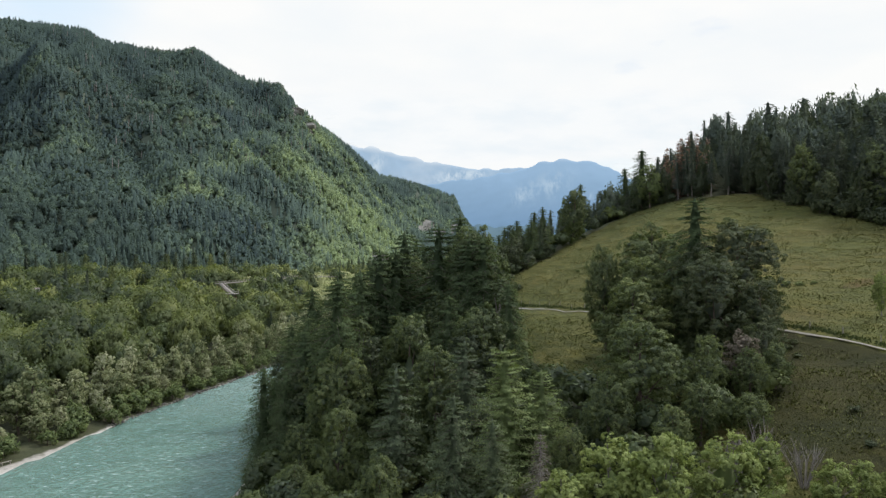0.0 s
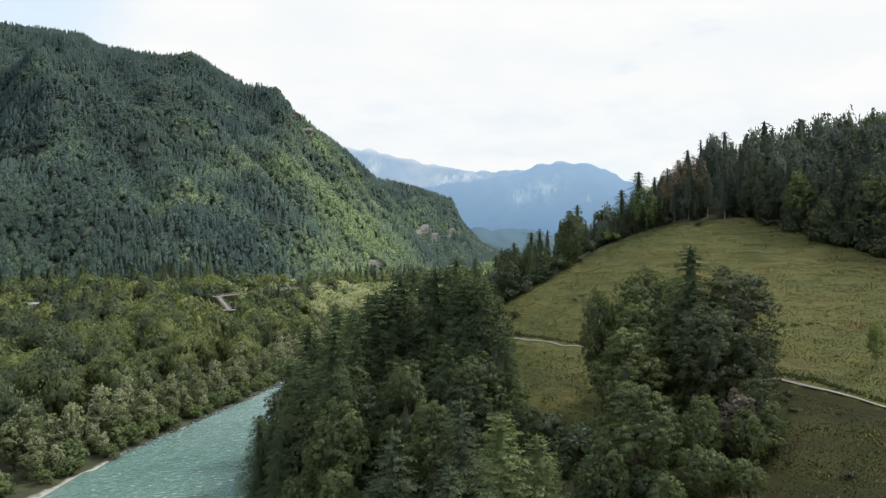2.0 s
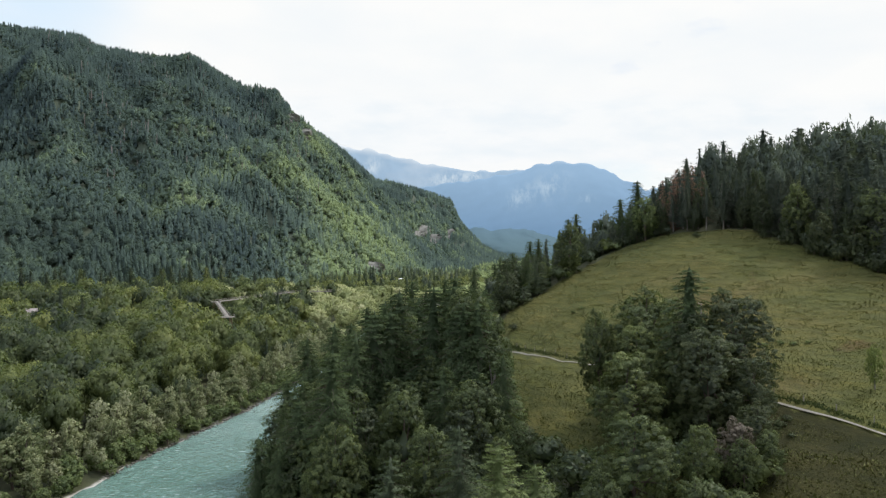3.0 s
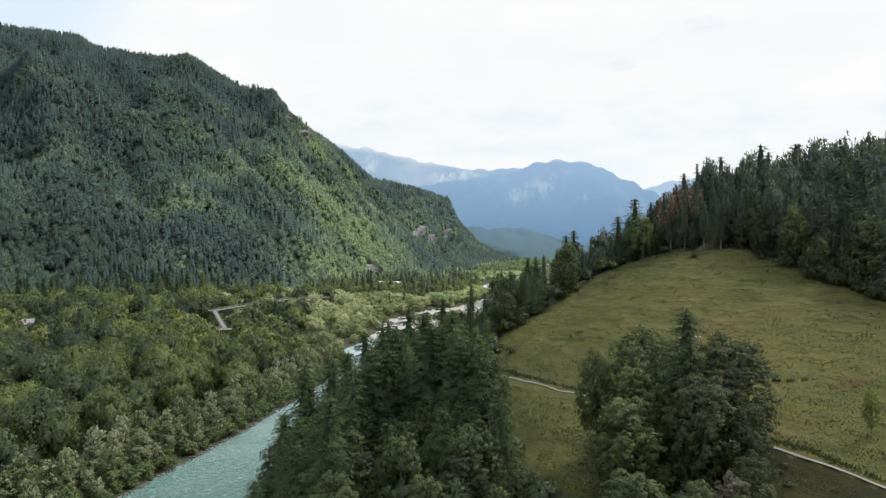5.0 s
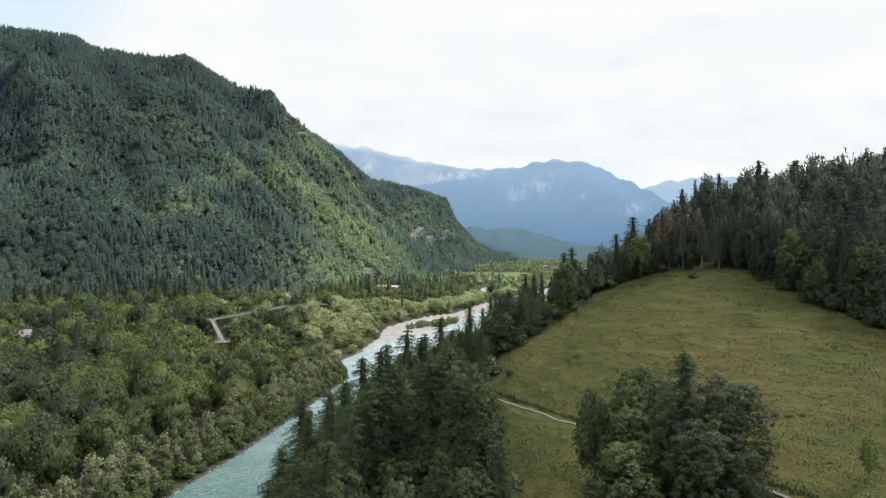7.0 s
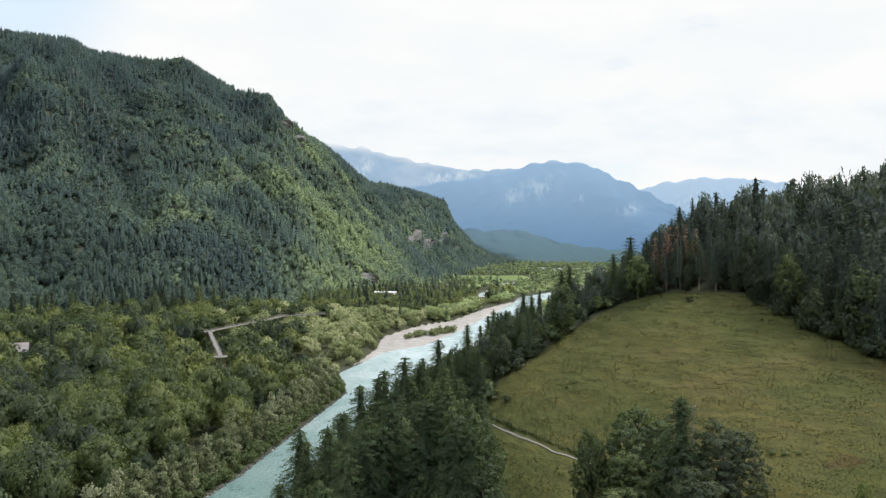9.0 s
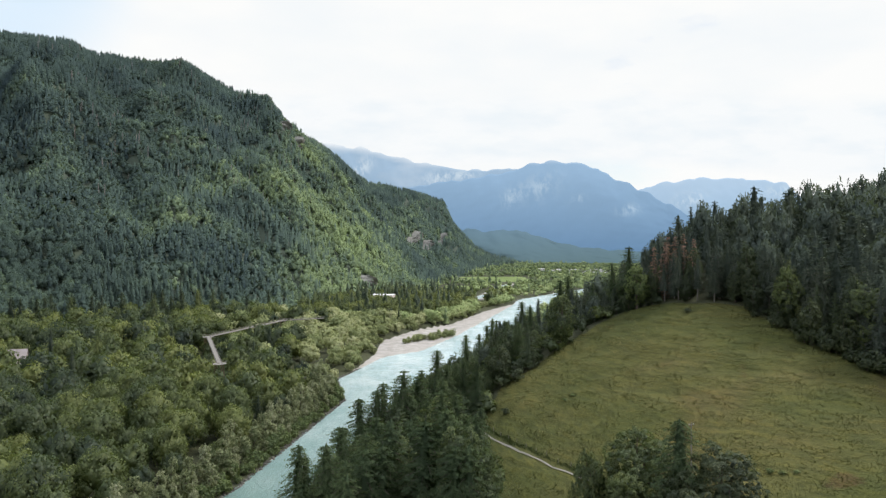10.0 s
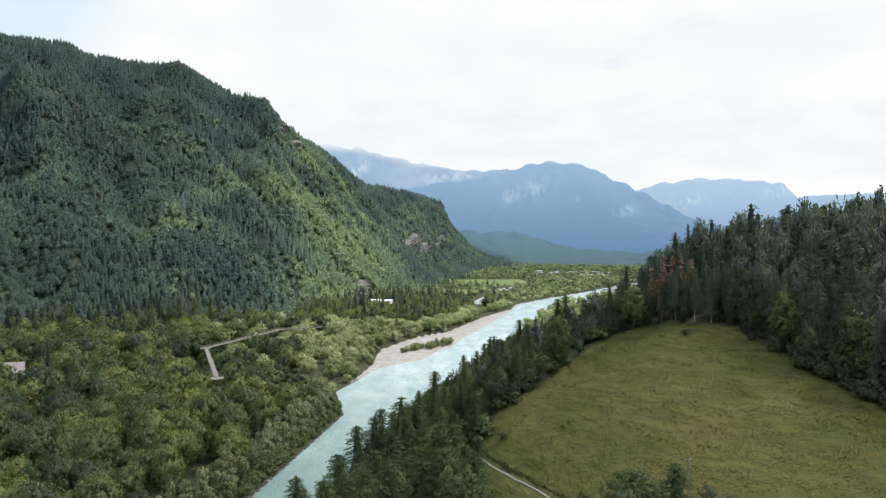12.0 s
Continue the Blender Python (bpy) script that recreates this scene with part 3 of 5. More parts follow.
def cloud_bank():
    """A sheet of cloud that hides the tops of the far ranges, thinning out downwards."""
    mat, n, l, out = material("cloud_bank")
    at = n.new("ShaderNodeAttribute")
    at.attribute_name = "thick"
    w = math_node(n, l, "ADD", at.outputs["Fac"], math_node(n, l, "MULTIPLY", math_node(n, l, "SUBTRACT", noise_at(n, l, 0.0018, 6, 0.6, (1, 1, 2.5)), 0.5), 0.75))
    e, t, m = n.new("ShaderNodeEmission"), n.new("ShaderNodeBsdfTransparent"), n.new("ShaderNodeMixShader")
    l.new(ramp(n, l, noise_at(n, l, 0.0030, 5, 0.55, (1, 1, 3.0)), ((0.30, (0.655, 0.695, 0.725)), (0.58, (0.715, 0.732, 0.742)))), e.inputs[0])
    l.new(ramp(n, l, w, ((0.15, (0, 0, 0)), (0.85, (1, 1, 1)))), m.inputs[0])
    l.new(t.outputs[0], m.inputs[1])
    l.new(e.outputs[0], m.inputs[2])
    l.new(m.outputs[0], out.inputs[0])
    az, el = np.meshgrid(np.linspace(-0.5, 1.0, 80), np.linspace(0.06, 0.24, 30))
    dist = 4120
    v = np.stack([(az * dist).ravel(), np.full(az.size, dist), (61 + el * dist).ravel()], 1)
    i = (np.arange(29)[:, None] * 80 + np.arange(79)[None, :]).ravel()
    low = np.interp(az, (-0.5, -0.2, -0.1, 0.0, 0.08, 0.17, 0.3, 0.45, 0.6, 1.0), (0.160, 0.154, 0.142, 0.124, 0.118, 0.134, 0.128, 0.116, 0.106, 0.106))
    thick = smooth(-0.012, 0.014, el - low) * 0.85 + 0.1 * (el > 0.09)
    thick = np.where(el > 0.20, thick * smooth(0.24, 0.20, el), thick) - 0.4 * (el > 0.239)
    ob = new("backdrop_cloud", mesh_of("backdrop_cloud", v, np.stack([i, i + 1, i + 81, i + 80], 1), mat, True, thick=thick.ravel()))
    ob.visible_shadow = False
    return tagged(ob, "white cloud bank lying on the mountain tops", "cloud", kind="structure")


cloud_bank()

# ---- trees ----
def knob(sides):
    """A small rounded solid: an octahedron (8), an icosahedron (20 faces) or one of 18 corners (32 faces)."""
    if sides == 8:
        return (np.array(((1, 0, 0), (-1, 0, 0), (0, 1, 0), (0, -1, 0), (0, 0, 1), (0, 0, -1)), float),
                np.array(((0, 2, 4), (2, 1, 4), (1, 3, 4), (3, 0, 4), (2, 0, 5), (1, 2, 5), (3, 1, 5), (0, 3, 5))))
    if sides == 18:
        v = np.array([(a, b, c) for a in (-1, 0, 1) for b in (-1, 0, 1) for c in (-1, 0, 1) if 0 < abs(a) + abs(b) + abs(c) < 3], float)
        at = {tuple(int(t) for t in q): k for k, q in enumerate(v)}
        f = []
        for a in (-1, 1):
            for b in (-1, 1):
                for c in (-1, 1):
                    x, y, z, xy, yz, zx = (at[q] for q in ((a, 0, 0), (0, b, 0), (0, 0, c), (a, b, 0), (0, b, c), (a, 0, c)))
                    t = [(x, xy, zx), (xy, y, yz), (zx, yz, z), (xy, yz, zx)]
                    f += t if a * b * c > 0 else [(i, k, j) for i, j, k in t]
        return unit(v), np.array(f)
    bm = bmesh.new()
    bmesh.ops.create_icosphere(bm, subdivisions=1, radius=1)
    v, f = np.array([tuple(q.co) for q in bm.verts]), np.array([[q.index for q in p.verts] for p in bm.faces])
    bm.free()
    return v, f


def cards(centres, normals, size, rng, tint, long=1.0, hang=0.0, jitter=0.42, broad=(0.35, 0.75)):
    """Leaf clumps: one small tilted blade a clump, facing about along its normal."""
    n = len(centres)
    nn = normals + rng.normal(0, jitter, (n, 3))
    nn /= np.linalg.norm(nn, axis=1)[:, None] + 1e-9
    a = np.cross(nn, rng.normal(0, 1, (n, 3)))
    if hang:
        a = a * (1 - hang) + np.array((0, 0, -1.0)) * hang
        a -= nn * np.sum(a * nn, axis=1)[:, None]
    a /= np.linalg.norm(a, axis=1)[:, None] + 1e-9
    b = np.cross(nn, a)
    s = (size * rng.uniform(0.6, 1.35, n))[:, None]
    kink = nn * s * rng.uniform(-0.35, 0.1, n)[:, None]
    w = rng.uniform(*broad, n)[:, None]
    v = np.stack([centres - a * s * long * 0.8 - b * s * w * 0.6, centres + a * s * long - b * s * w * 0.3, centres + b * s * w * 1.3 + kink], 1).reshape(-1, 3)
    return v, np.arange(3 * n).reshape(n, 3), np.repeat(tint, 3)


def broadleaf(seed, height, width, clumps, size, mat, bark, low=0.16, lobes=20, slim=False, lump=1.0):
    """Trunk and crown meshes of a broad-leaved tree: limbs that carry lobes of leaf clumps."""
    rng = np.random.default_rng(seed)
    r = width / 2
    base, top = height * low, height
    mid, half = (base + top) / 2, (top - base) / 2
    cen, rad = [], []
    while len(cen) < lobes:
        p = rng.uniform(-1, 1, 3)
        q = np.linalg.norm(p)
        if q > 1 or q < 0.55:
            continue
        shape = 1.0 if not slim else 0.8
        k = (0.22 + 0.22 * rng.random() ** 1.5) * lump
        taper = 1.0 - 0.28 * max(p[2], 0) - 0.12 * max(-p[2], 0)
        cen.append((p[0] * r * (1 - k * 0.8) * taper * shape, p[1] * r * (1 - k * 0.8) * taper * shape, mid + p[2] * half * (1 - k * 0.75)))
        rad.append(r * k * (1.15 if not slim else 0.95))
    cen, rad = np.array(cen), np.array(rad)
    sprigs = 11
    sd = rng.normal(0, 1, (lobes * sprigs, 3))
    sd[:, 2] += 0.35
    sd /= np.linalg.norm(sd, axis=1)[:, None]
    of = np.repeat(np.arange(lobes), sprigs)
    sc = cen[of] + sd * (rad[of] * rng.uniform(0.65, 1.05, len(of)))[:, None]
    sr = rad[of] * rng.uniform(0.25, 0.48, len(of))
    pick_s = rng.choice(len(of), clumps * 2, p=sr ** 2 / np.sum(sr ** 2))
    which = of[pick_s]
    d = rng.normal(0, 1, (clumps * 2, 3)) + sd[pick_s] * 0.9
    d[:, 2] += 0.25
    d /= np.linalg.norm(d, axis=1)[:, None]
    pts = sc[pick_s] + d * (sr[pick_s] * rng.uniform(0.75, 1.15, clumps * 2))[:, None] * np.array((1, 1, 0.75))
    depth = np.min(np.linalg.norm(pts[:, None, :] - cen[None], axis=2) / rad[None], axis=1)
    keep = np.flatnonzero(depth > 0.62)[:clumps]
    pts, d, which = pts[keep], d[keep], which[keep]
    lobe_tint = rng.uniform(0.2, 0.7, lobes)
    whole = (pts - np.array((0, 0, mid - 0.1 * half))) / np.array((r, r, half))
    whole /= np.linalg.norm(whole, axis=1)[:, None] + 1e-6
    v, f, t = cards(pts, d * 0.7 + whole * 0.5, size, rng, np.clip(lobe_tint[which] + rng.uniform(-0.25, 0.25, len(of))[pick_s[keep]] + rng.normal(0, 0.08, len(keep)), 0, 1), jitter=0.3)
    away = unit(pts - cen[which])
    kv, kf = knob(18)
    inner = [(cen[q] + kv * rad[q] * rng.uniform(0.10, 0.30, (len(kv), 1)), kf) for q in range(lobes)]
    inner.append((np.array((0, 0, mid)) + kv * np.array((r, r, half)) * rng.uniform(0.14, 0.30, (len(kv), 1)), kf))
    inner_n = [unit(q[0] - np.array((0, 0, mid - 0.2 * half))) for q in inner]
    v, f = joined([(v, f)] + inner)
    # inner knobs take a darker tint: the crown's inner shade put into colour
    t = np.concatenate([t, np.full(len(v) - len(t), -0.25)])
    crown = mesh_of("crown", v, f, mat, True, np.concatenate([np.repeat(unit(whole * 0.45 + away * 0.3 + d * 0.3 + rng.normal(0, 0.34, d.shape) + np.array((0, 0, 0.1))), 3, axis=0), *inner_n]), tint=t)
    r0 = 0.016 * height + 0.05
    pieces = [tube([(0, 0, -1.2), (0.05 * r0, 0, height * 0.25), (rng.normal(0, 0.2), rng.normal(0, 0.2), height * 0.55), (rng.normal(0, 0.3), rng.normal(0, 0.3), height * 0.86)],
                   [r0 * 1.25, r0 * 0.9, r0 * 0.55, r0 * 0.12])]
    for k in rng.choice(lobes, min(lobes, 7), replace=False):
        z0 = height * rng.uniform(0.22, 0.5)
        e = cen[k]
        pieces.append(tube([(0, 0, z0), (e[0] * 0.5, e[1] * 0.5, z0 + (e[2] - z0) * 0.6), tuple(e)], [r0 * 0.45, r0 * 0.28, r0 * 0.08], 5))
    tv, tf = joined(pieces)
    return mesh_of("trunk", tv, tf, bark, True), crown


def conifer_cards(seed, height, width, levels, arms, per_arm, size, bare=0.06, droop=0.35, ragged=0.25, power=0.85, dead=False, inside=0.36):
    """Whorls of drooping boughs hung with needle clumps: verts, quads, tints, and the boughs' tubes."""
    rng = np.random.default_rng(seed)
    cs, ns, ts, boughs = [], [], [], []
    for i in range(levels):
        h = bare + (0.985 - bare) * (i + rng.uniform(-0.3, 0.3)) / levels
        reach = width / 2 * max(1 - h, 0.01) ** power * (0.75 if h < bare + 0.08 else 1.0) + 0.25
        z = height * h
        k = max(3, int(arms * (0.55 + 0.45 * (1 - h))))
        off = rng.uniform(0, 6.28)
        level_tint = rng.uniform(0.2, 0.6)
        for j in range(k):
            w = off + 6.283 * j / k + rng.normal(0, 0.18)
            out = reach * (1 + rng.normal(0, ragged))
            if out < 0.1:
                continue
            m = max(2, int(per_arm * min(1, 0.25 + out / (width / 2))))
            s = (np.arange(m) + rng.uniform(0.2, 0.9, m)) / m
            s = s ** 0.6
            lift = 0.28 if h > 0.8 else 0.0
            dz = -droop * out * s ** 1.4 + lift * out * s + 0.12 * out * np.maximum(s - 0.8, 0)
            side = rng.normal(0, 0.20, m) * out * s * 0.7
            c, sn = math.cos(w), math.sin(w)
            cs.append(np.stack([c * out * s - sn * side, sn * out * s + c * side, z + dz + rng.normal(0, size * 0.25, m)], 1))
            ns.append(np.stack([np.full(m, c * 0.55), np.full(m, sn * 0.55), np.full(m, 0.85)], 1))
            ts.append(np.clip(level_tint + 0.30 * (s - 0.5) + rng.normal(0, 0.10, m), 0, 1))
            if (j % 3 == 0 and out > 0.8) or dead:
                boughs.append(tube([(0, 0, z), (c * out * 0.5, sn * out * 0.5, z - droop * out * 0.2), (c * out * 0.92, sn * out * 0.92, z - droop * out * 0.7)], [0.05, 0.035, 0.012], 3))
    cs, ns, ts = np.concatenate(cs), np.concatenate(ns), np.concatenate(ts)
    if dead:
        keep = rng.random(len(cs)) < 0.45
        cs, ns, ts = cs[keep], ns[keep], ts[keep]
    v, f, t = cards(cs, ns, size, rng, ts, 1.5, 0.5, 0.3, (0.28, 0.5))
    if dead:
        return v, f, t, boughs
    # dense inner skirts behind the needle clumps, in the darkest tint: shade painted in
    core, faces, rings, sides = [], [], 9, 8
    for i in range(rings):
        h0 = bare + (0.96 - bare) * i / rings
        r = width / 2 * (1 - h0) ** power * inside
        z0, z1 = height * h0 - droop * r * 0.5, height * min(h0 + 1.5 / rings, 0.985)
        at = len(core)
        for j in range(sides):
            w = 6.283 * (j + 0.5 * (i % 2)) / sides
            rr = r * rng.uniform(0.75, 1.1)
            core += [(rr * math.cos(w), rr * math.sin(w), z0 + rng.normal(0, 0.02) * height * 0.4), (0.12 * rr * math.cos(w), 0.12 * rr * math.sin(w), z1)]
        faces += [q for j in range(sides) for q in ((at + 2 * j, at + 2 * ((j + 1) % sides), at + 2 * ((j + 1) % sides) + 1), (at + 2 * j, at + 2 * ((j + 1) % sides) + 1, at + 2 * j + 1))]
    f = np.concatenate([f, np.array(faces) + len(v)])
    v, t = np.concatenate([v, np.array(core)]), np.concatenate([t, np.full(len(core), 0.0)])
    return v, f, t, boughs


def bough_normals(v, seed, lift=0.55):
    """Shading normals of a conifer: outwards and up, alike over one needle clump."""
    rng = np.random.default_rng(seed)
    r = unit(v * np.array((1, 1, 0)))
    j = np.repeat(rng.normal(0, 0.28, (len(v) // 3 + 1, 3)), 3, axis=0)[:len(v)]
    return unit(r * 0.8 + np.array((0, 0, lift)) + j)


def conifer(seed, height, width, levels, arms, per_arm, size, mat, bark, *habit):
    """Trunk and crown meshes of a conifer."""
    v, f, t, boughs = conifer_cards(seed, height, width, levels, arms, per_arm, size, *habit)
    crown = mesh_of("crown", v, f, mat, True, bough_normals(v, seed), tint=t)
    r0 = 0.011 * height + 0.06
    tv, tf = joined([tube([(0, 0, -1.2), (0, 0, height * 0.5), (0, 0, height * 0.995)], [r0 * 1.15, r0 * 0.62, 0.02])] + boughs)
    return mesh_of("trunk", tv, tf, bark, True), crown


TREES = {}


def kind_of_tree(key, name, label, category, height, meshes):
    TREES.setdefault(key, []).append((name, label, category, height, meshes))


def plant(key, x, y, top=None, height=None, rng=random, lean=2.0, wide=None, group=""):
    """Stands one tree of a kind on the ground at (x, y), up to the height top, or that tall."""
    if y > 140 and key + "_far" in TREES:
        key += "_far"
    name, label, category, h0, (trunk, crown) = rng.choice(TREES[key])
    z = float(ground_z(x, y))
    h = (top - z) if top is not None else height
    s = h / h0
    w = (wide or 1.0) * (0.5 * s + 0.5 * min(max(s, 0.6), 1.3)) * rng.uniform(0.93, 1.07)
    root = new(name)
    root.empty_display_size = 0.5
    root.matrix_world = pose(x, y, z - 0.15, rng.uniform(-lean, lean), rng.uniform(-lean, lean), rng.uniform(0, 360)) @ Matrix.Diagonal((w, w, s, 1))
    put("trunk", trunk, root)
    put("crown", crown, root)
    return tagged(root, label, category, group)


for k in range(4):
    kind_of_tree("spruce", "spruce_tree", "dark green spruce with drooping boughs on the slope", "tree", 26, conifer(100 + k, 26, 12.5 + 0.9 * k, 40, 15, 52, 0.20, SPRUCE, BARK, 0.02, 0.36, 0.28, 0.58 + 0.03 * k))
for k in range(4):
    kind_of_tree("forest_spruce", "spruce_tree", "tall dark spruce at the edge of the hill wood", "tree", 27, conifer(120 + k, 27, 8.4 + 0.6 * k, 46, 13, 20, 0.26, HILL_SPRUCE, PALE_BARK, 0.08 + 0.24 * (k % 2), 0.34, 0.30, 0.78))
for k in range(3):
    kind_of_tree("pine", "pine_tree", "grey-green pine with open layered boughs", "tree", 20, conifer(140 + k, 20, 11.0, 27, 12, 70, 0.18, PINE, BARK, 0.08, 0.18, 0.30, 0.66))
for k in range(2):
    kind_of_tree("larch", "larch_tree", "yellow-green larch with upright feathery boughs", "tree", 20, conifer(150 + k, 20, 10.0, 30, 13, 60, 0.17, LARCH, BARK, 0.06, 0.04, 0.32, 0.60))
for k in range(4):
    kind_of_tree("broadleaf", "broadleaf_tree", "dark green broad-leaved tree with a dense rounded crown", "tree", 18, broadleaf(160 + k, 18, 13.0, 40000, 0.145, LEAVES, BARK, 0.02, 110, False, 0.52))
for k in range(3):
    kind_of_tree("dark_broadleaf", "broadleaf_tree", "very dark green broad-leaved tree, dense to the ground", "tree", 18, broadleaf(170 + k, 18, 13.0, 40000, 0.145, DARK_LEAVES, BARK, 0.0, 110, False, 0.52))
for k in range(3):
    kind_of_tree("broadleaf_far", "broadleaf_tree", "dark green broad-leaved tree with a dense rounded crown", "tree", 18, broadleaf(164 + k, 18, 13.0, 13000, 0.25, LEAVES, BARK, 0.02, 90, False, 0.54))
for k in range(2):
    kind_of_tree("dark_broadleaf_far", "broadleaf_tree", "very dark green broad-leaved tree, dense to the ground", "tree", 18, broadleaf(174 + k, 18, 13.0, 13000, 0.25, DARK_LEAVES, BARK, 0.0, 90, False, 0.54))
for k in range(3):
    kind_of_tree("young", "broadleaf_tree", "bright green young broad-leaved tree, lightly crowned", "tree", 10, broadleaf(180 + k, 10, 6.6, 26000, 0.105, BRIGHT, PALE_BARK, 0.02, 90, False, 0.46))
for k in range(3):
    kind_of_tree("slim", "broadleaf_tree", "slender light green broad-leaved tree", "tree", 15, broadleaf(190 + k, 15, 6.0, 15000, 0.15, LEAVES, PALE_BARK, 0.0, 66, True, 0.66))
for k in range(3):
    kind_of_tree("willow", "willow_tree", "silvery grey-green willow on the river bank", "tree", 8, broadleaf(200 + k, 8, 5.6, 5200, 0.15, WILLOW, BARK, 0.0, 46, True, 0.62))
for k in range(2):
    kind_of_tree("pale_willow", "willow_tree", "pale silver-green willow beside the gravel bar", "tree", 8, broadleaf(206 + k, 8, 8.0, 2400, 0.28, PALE_WILLOW, BARK, 0.0, 26))
for k in range(2):
    kind_of_tree("bank_shrub", "shrub", "yellow-green bush, low and dense to the ground", "shrub", 4, broadleaf(214 + k, 4, 5.0, 1200, 0.22, LIME, BARK, -0.06, 24, False, 0.75))
for k in range(2):
    kind_of_tree("shrub", "shrub", "low green shrub with dense small leaves", "shrub", 3, broadleaf(210 + k, 3, 3.6, 1100, 0.17, DARK_LEAVES, BARK, 0.0, 16))
for k in range(2):
    kind_of_tree("russet", "broadleaf_tree", "grey-brown withering broad-leaved tree", "tree", 14, broadleaf(220 + k, 14, 7.5, 7000, 0.22, WITHERED, BARK, 0.1, 28))
for k in range(2):
    kind_of_tree("dead_spruce", "spruce_tree", "dying spruce with rust-brown needles", "tree", 20, conifer(230 + k, 20, 6.0, 34, 9, 7, 0.42, RUSSET, BARK, 0.05, 0.35, 0.3, 0.8, True))

for k in range(2):
    kind_of_tree("lime", "broadleaf_tree", "light green broad-leaved tree at the edge of the meadow", "tree", 17, broadleaf(240 + k, 17, 11.5, 18000, 0.19, LIME, BARK, 0.0, 80, False, 0.6))
for k in range(2):
    kind_of_tree("withered_spruce", "spruce_tree", "withered grey-brown spruce with thin bare boughs", "tree", 20, conifer(234 + k, 20, 8.5, 34, 11, 22, 0.20, WITHERED, PALE_BARK, 0.04, 0.30, 0.35, 0.7, True))
rng_t = random.Random(7)
# the strip of wood between river and path
for k in range(30):
    x, y = rng_t.uniform(-32, 12), rng_t.uniform(104, 165)
    if x < right_water(y) + 2:
        continue
    crest = float(np.interp(x, (-34, -28, -18, -8, 3, 9, 14), (15, 26, 36, 42, 46, 42, 34)))
    plant("spruce", x, y, crest - rng_t.uniform(1, 9), rng=rng_t, group="trees on the river slope")
for x, y, top in ((14, 74, 21), (9, 99, 24), (-24, 106, 15), (-14, 76, 15), (-19, 87, 13), (0, 62, 17), (-10, 62, 14)):
    plant("broadleaf", x, y, top, rng=rng_t, wide=0.72)
for x, y, top in ((3.3, 127, 46.5), (-1.5, 125, 44.5), (-12, 125, 40), (-7.4, 131, 43.5), (6.5, 117, 42.5), (0.5, 110, 32.5), (-30.5, 157, 31), (-31, 137, 25),
                  (-30.5, 121, 17), (-21, 140, 36), (10, 136, 43), (-3, 140, 41), (-26, 112, 17)):
    plant("spruce", x, y, top, rng=rng_t, group="trees on the river slope")
for x, y, top in ((7.6, 79, 28.4), (12.0, 81, 25.5)):
    plant("larch", x, y, top, rng=rng_t, wide=1.2)
for x, y, top in ((9.3, 114, 36), (-14, 112, 30)):
    plant("slim", x, y, top, rng=rng_t, wide=1.15)
for x, y, top in ((-5.5, 104, 30.5), (-15, 100, 26.5), (-20, 95, 16.5), (-7, 70, 19.5), (-13, 84, 21), (-21, 106, 22), (-1, 95, 27)):
    plant("broadleaf", x, y, top, rng=rng_t, wide=0.72)
for x, y, top in ((1.2, 74, 24), (-6, 85, 25), (5.5, 72, 22), (3, 90, 28)):
    plant("pine", x, y, top, rng=rng_t)
plant("withered_spruce", 9.6, 68, 21.5, rng=rng_t, wide=1.0)
# further along the river slope
for x, y, top in ((29, 313, 42), (12.7, 240, 45), (2.5, 231, 41), (-8.4, 184, 43), (-15, 187, 37), (-18, 181, 36), (-23.5, 179, 29), (-27, 172, 24), (-29, 160, 27), (35, 266, 54.5), (50, 264, 63),
                  (-13, 192, 38), (-3, 205, 39), (-12, 150, 39), (-20, 160, 34), (-3, 190, 40), (5, 220, 38), (-8, 200, 35), (1, 212, 35), (9, 228, 37)):
    plant("spruce", x, y, top, rng=rng_t, wide=rng_t.uniform(1.0, 1.35), group="trees on the river slope")
for x, y, top in ((-7.5, 137, 39.5), (6.1, 123, 45), (0.4, 120, 34), (-22.8, 134, 27.5), (44.8, 252, 52), (57, 251, 50), (-16, 170, 31)):
    plant("broadleaf", x, y, top, rng=rng_t, wide=0.85, group="trees on the river slope")
plant("shrub", 26.5, 213, 37.5, rng=rng_t, wide=1.2)
for k in range(26):
    y = 140 + 6.4 * k
    plant("broadleaf" if k % 3 else "spruce", float(right_water(y)) + rng_t.uniform(3, 9), y, height=rng_t.uniform(13, 18), rng=rng_t, wide=0.9, group="trees on the river slope")
for x, y, top in ((14, 205, 39), (8, 196, 35), (3, 176, 33), (-2, 168, 33), (-9, 160, 33), (2, 152, 39), (8, 150, 37), (9, 163, 36), (-12, 174, 26), (-7, 184, 25), (4, 212, 27), (13, 178, 34),
                  (20, 222, 43), (24, 228, 46), (30, 232, 50), (16, 236, 36), (6, 232, 27), (36, 244, 55), (53, 262, 65), (46, 252, 57), (72, 248, 76.3), (68, 252, 70), (61, 256, 62), (27, 250, 41)):
    plant("spruce", x, y, top, rng=rng_t, group="trees on the river slope")
for k in range(64):
    y = 195 + 130 * (k / 64)
    a, b = float(right_water(y)) + 3, float(path_x(y)) + 16
    x = a + (b - a) * (0.0 if k % 3 == 0 else rng_t.random()) + rng_t.uniform(0, 4)
    if meadow_left(y) - 3 < x < forest_edge(y) and y < 243:
        continue
    plant(("spruce", "slim", "spruce", "broadleaf", "spruce", "dark_broadleaf")[k % 6], x, y, height=rng_t.uniform(9, 17), rng=rng_t, wide=rng_t.uniform(0.8, 1.1), group="trees on the river slope")
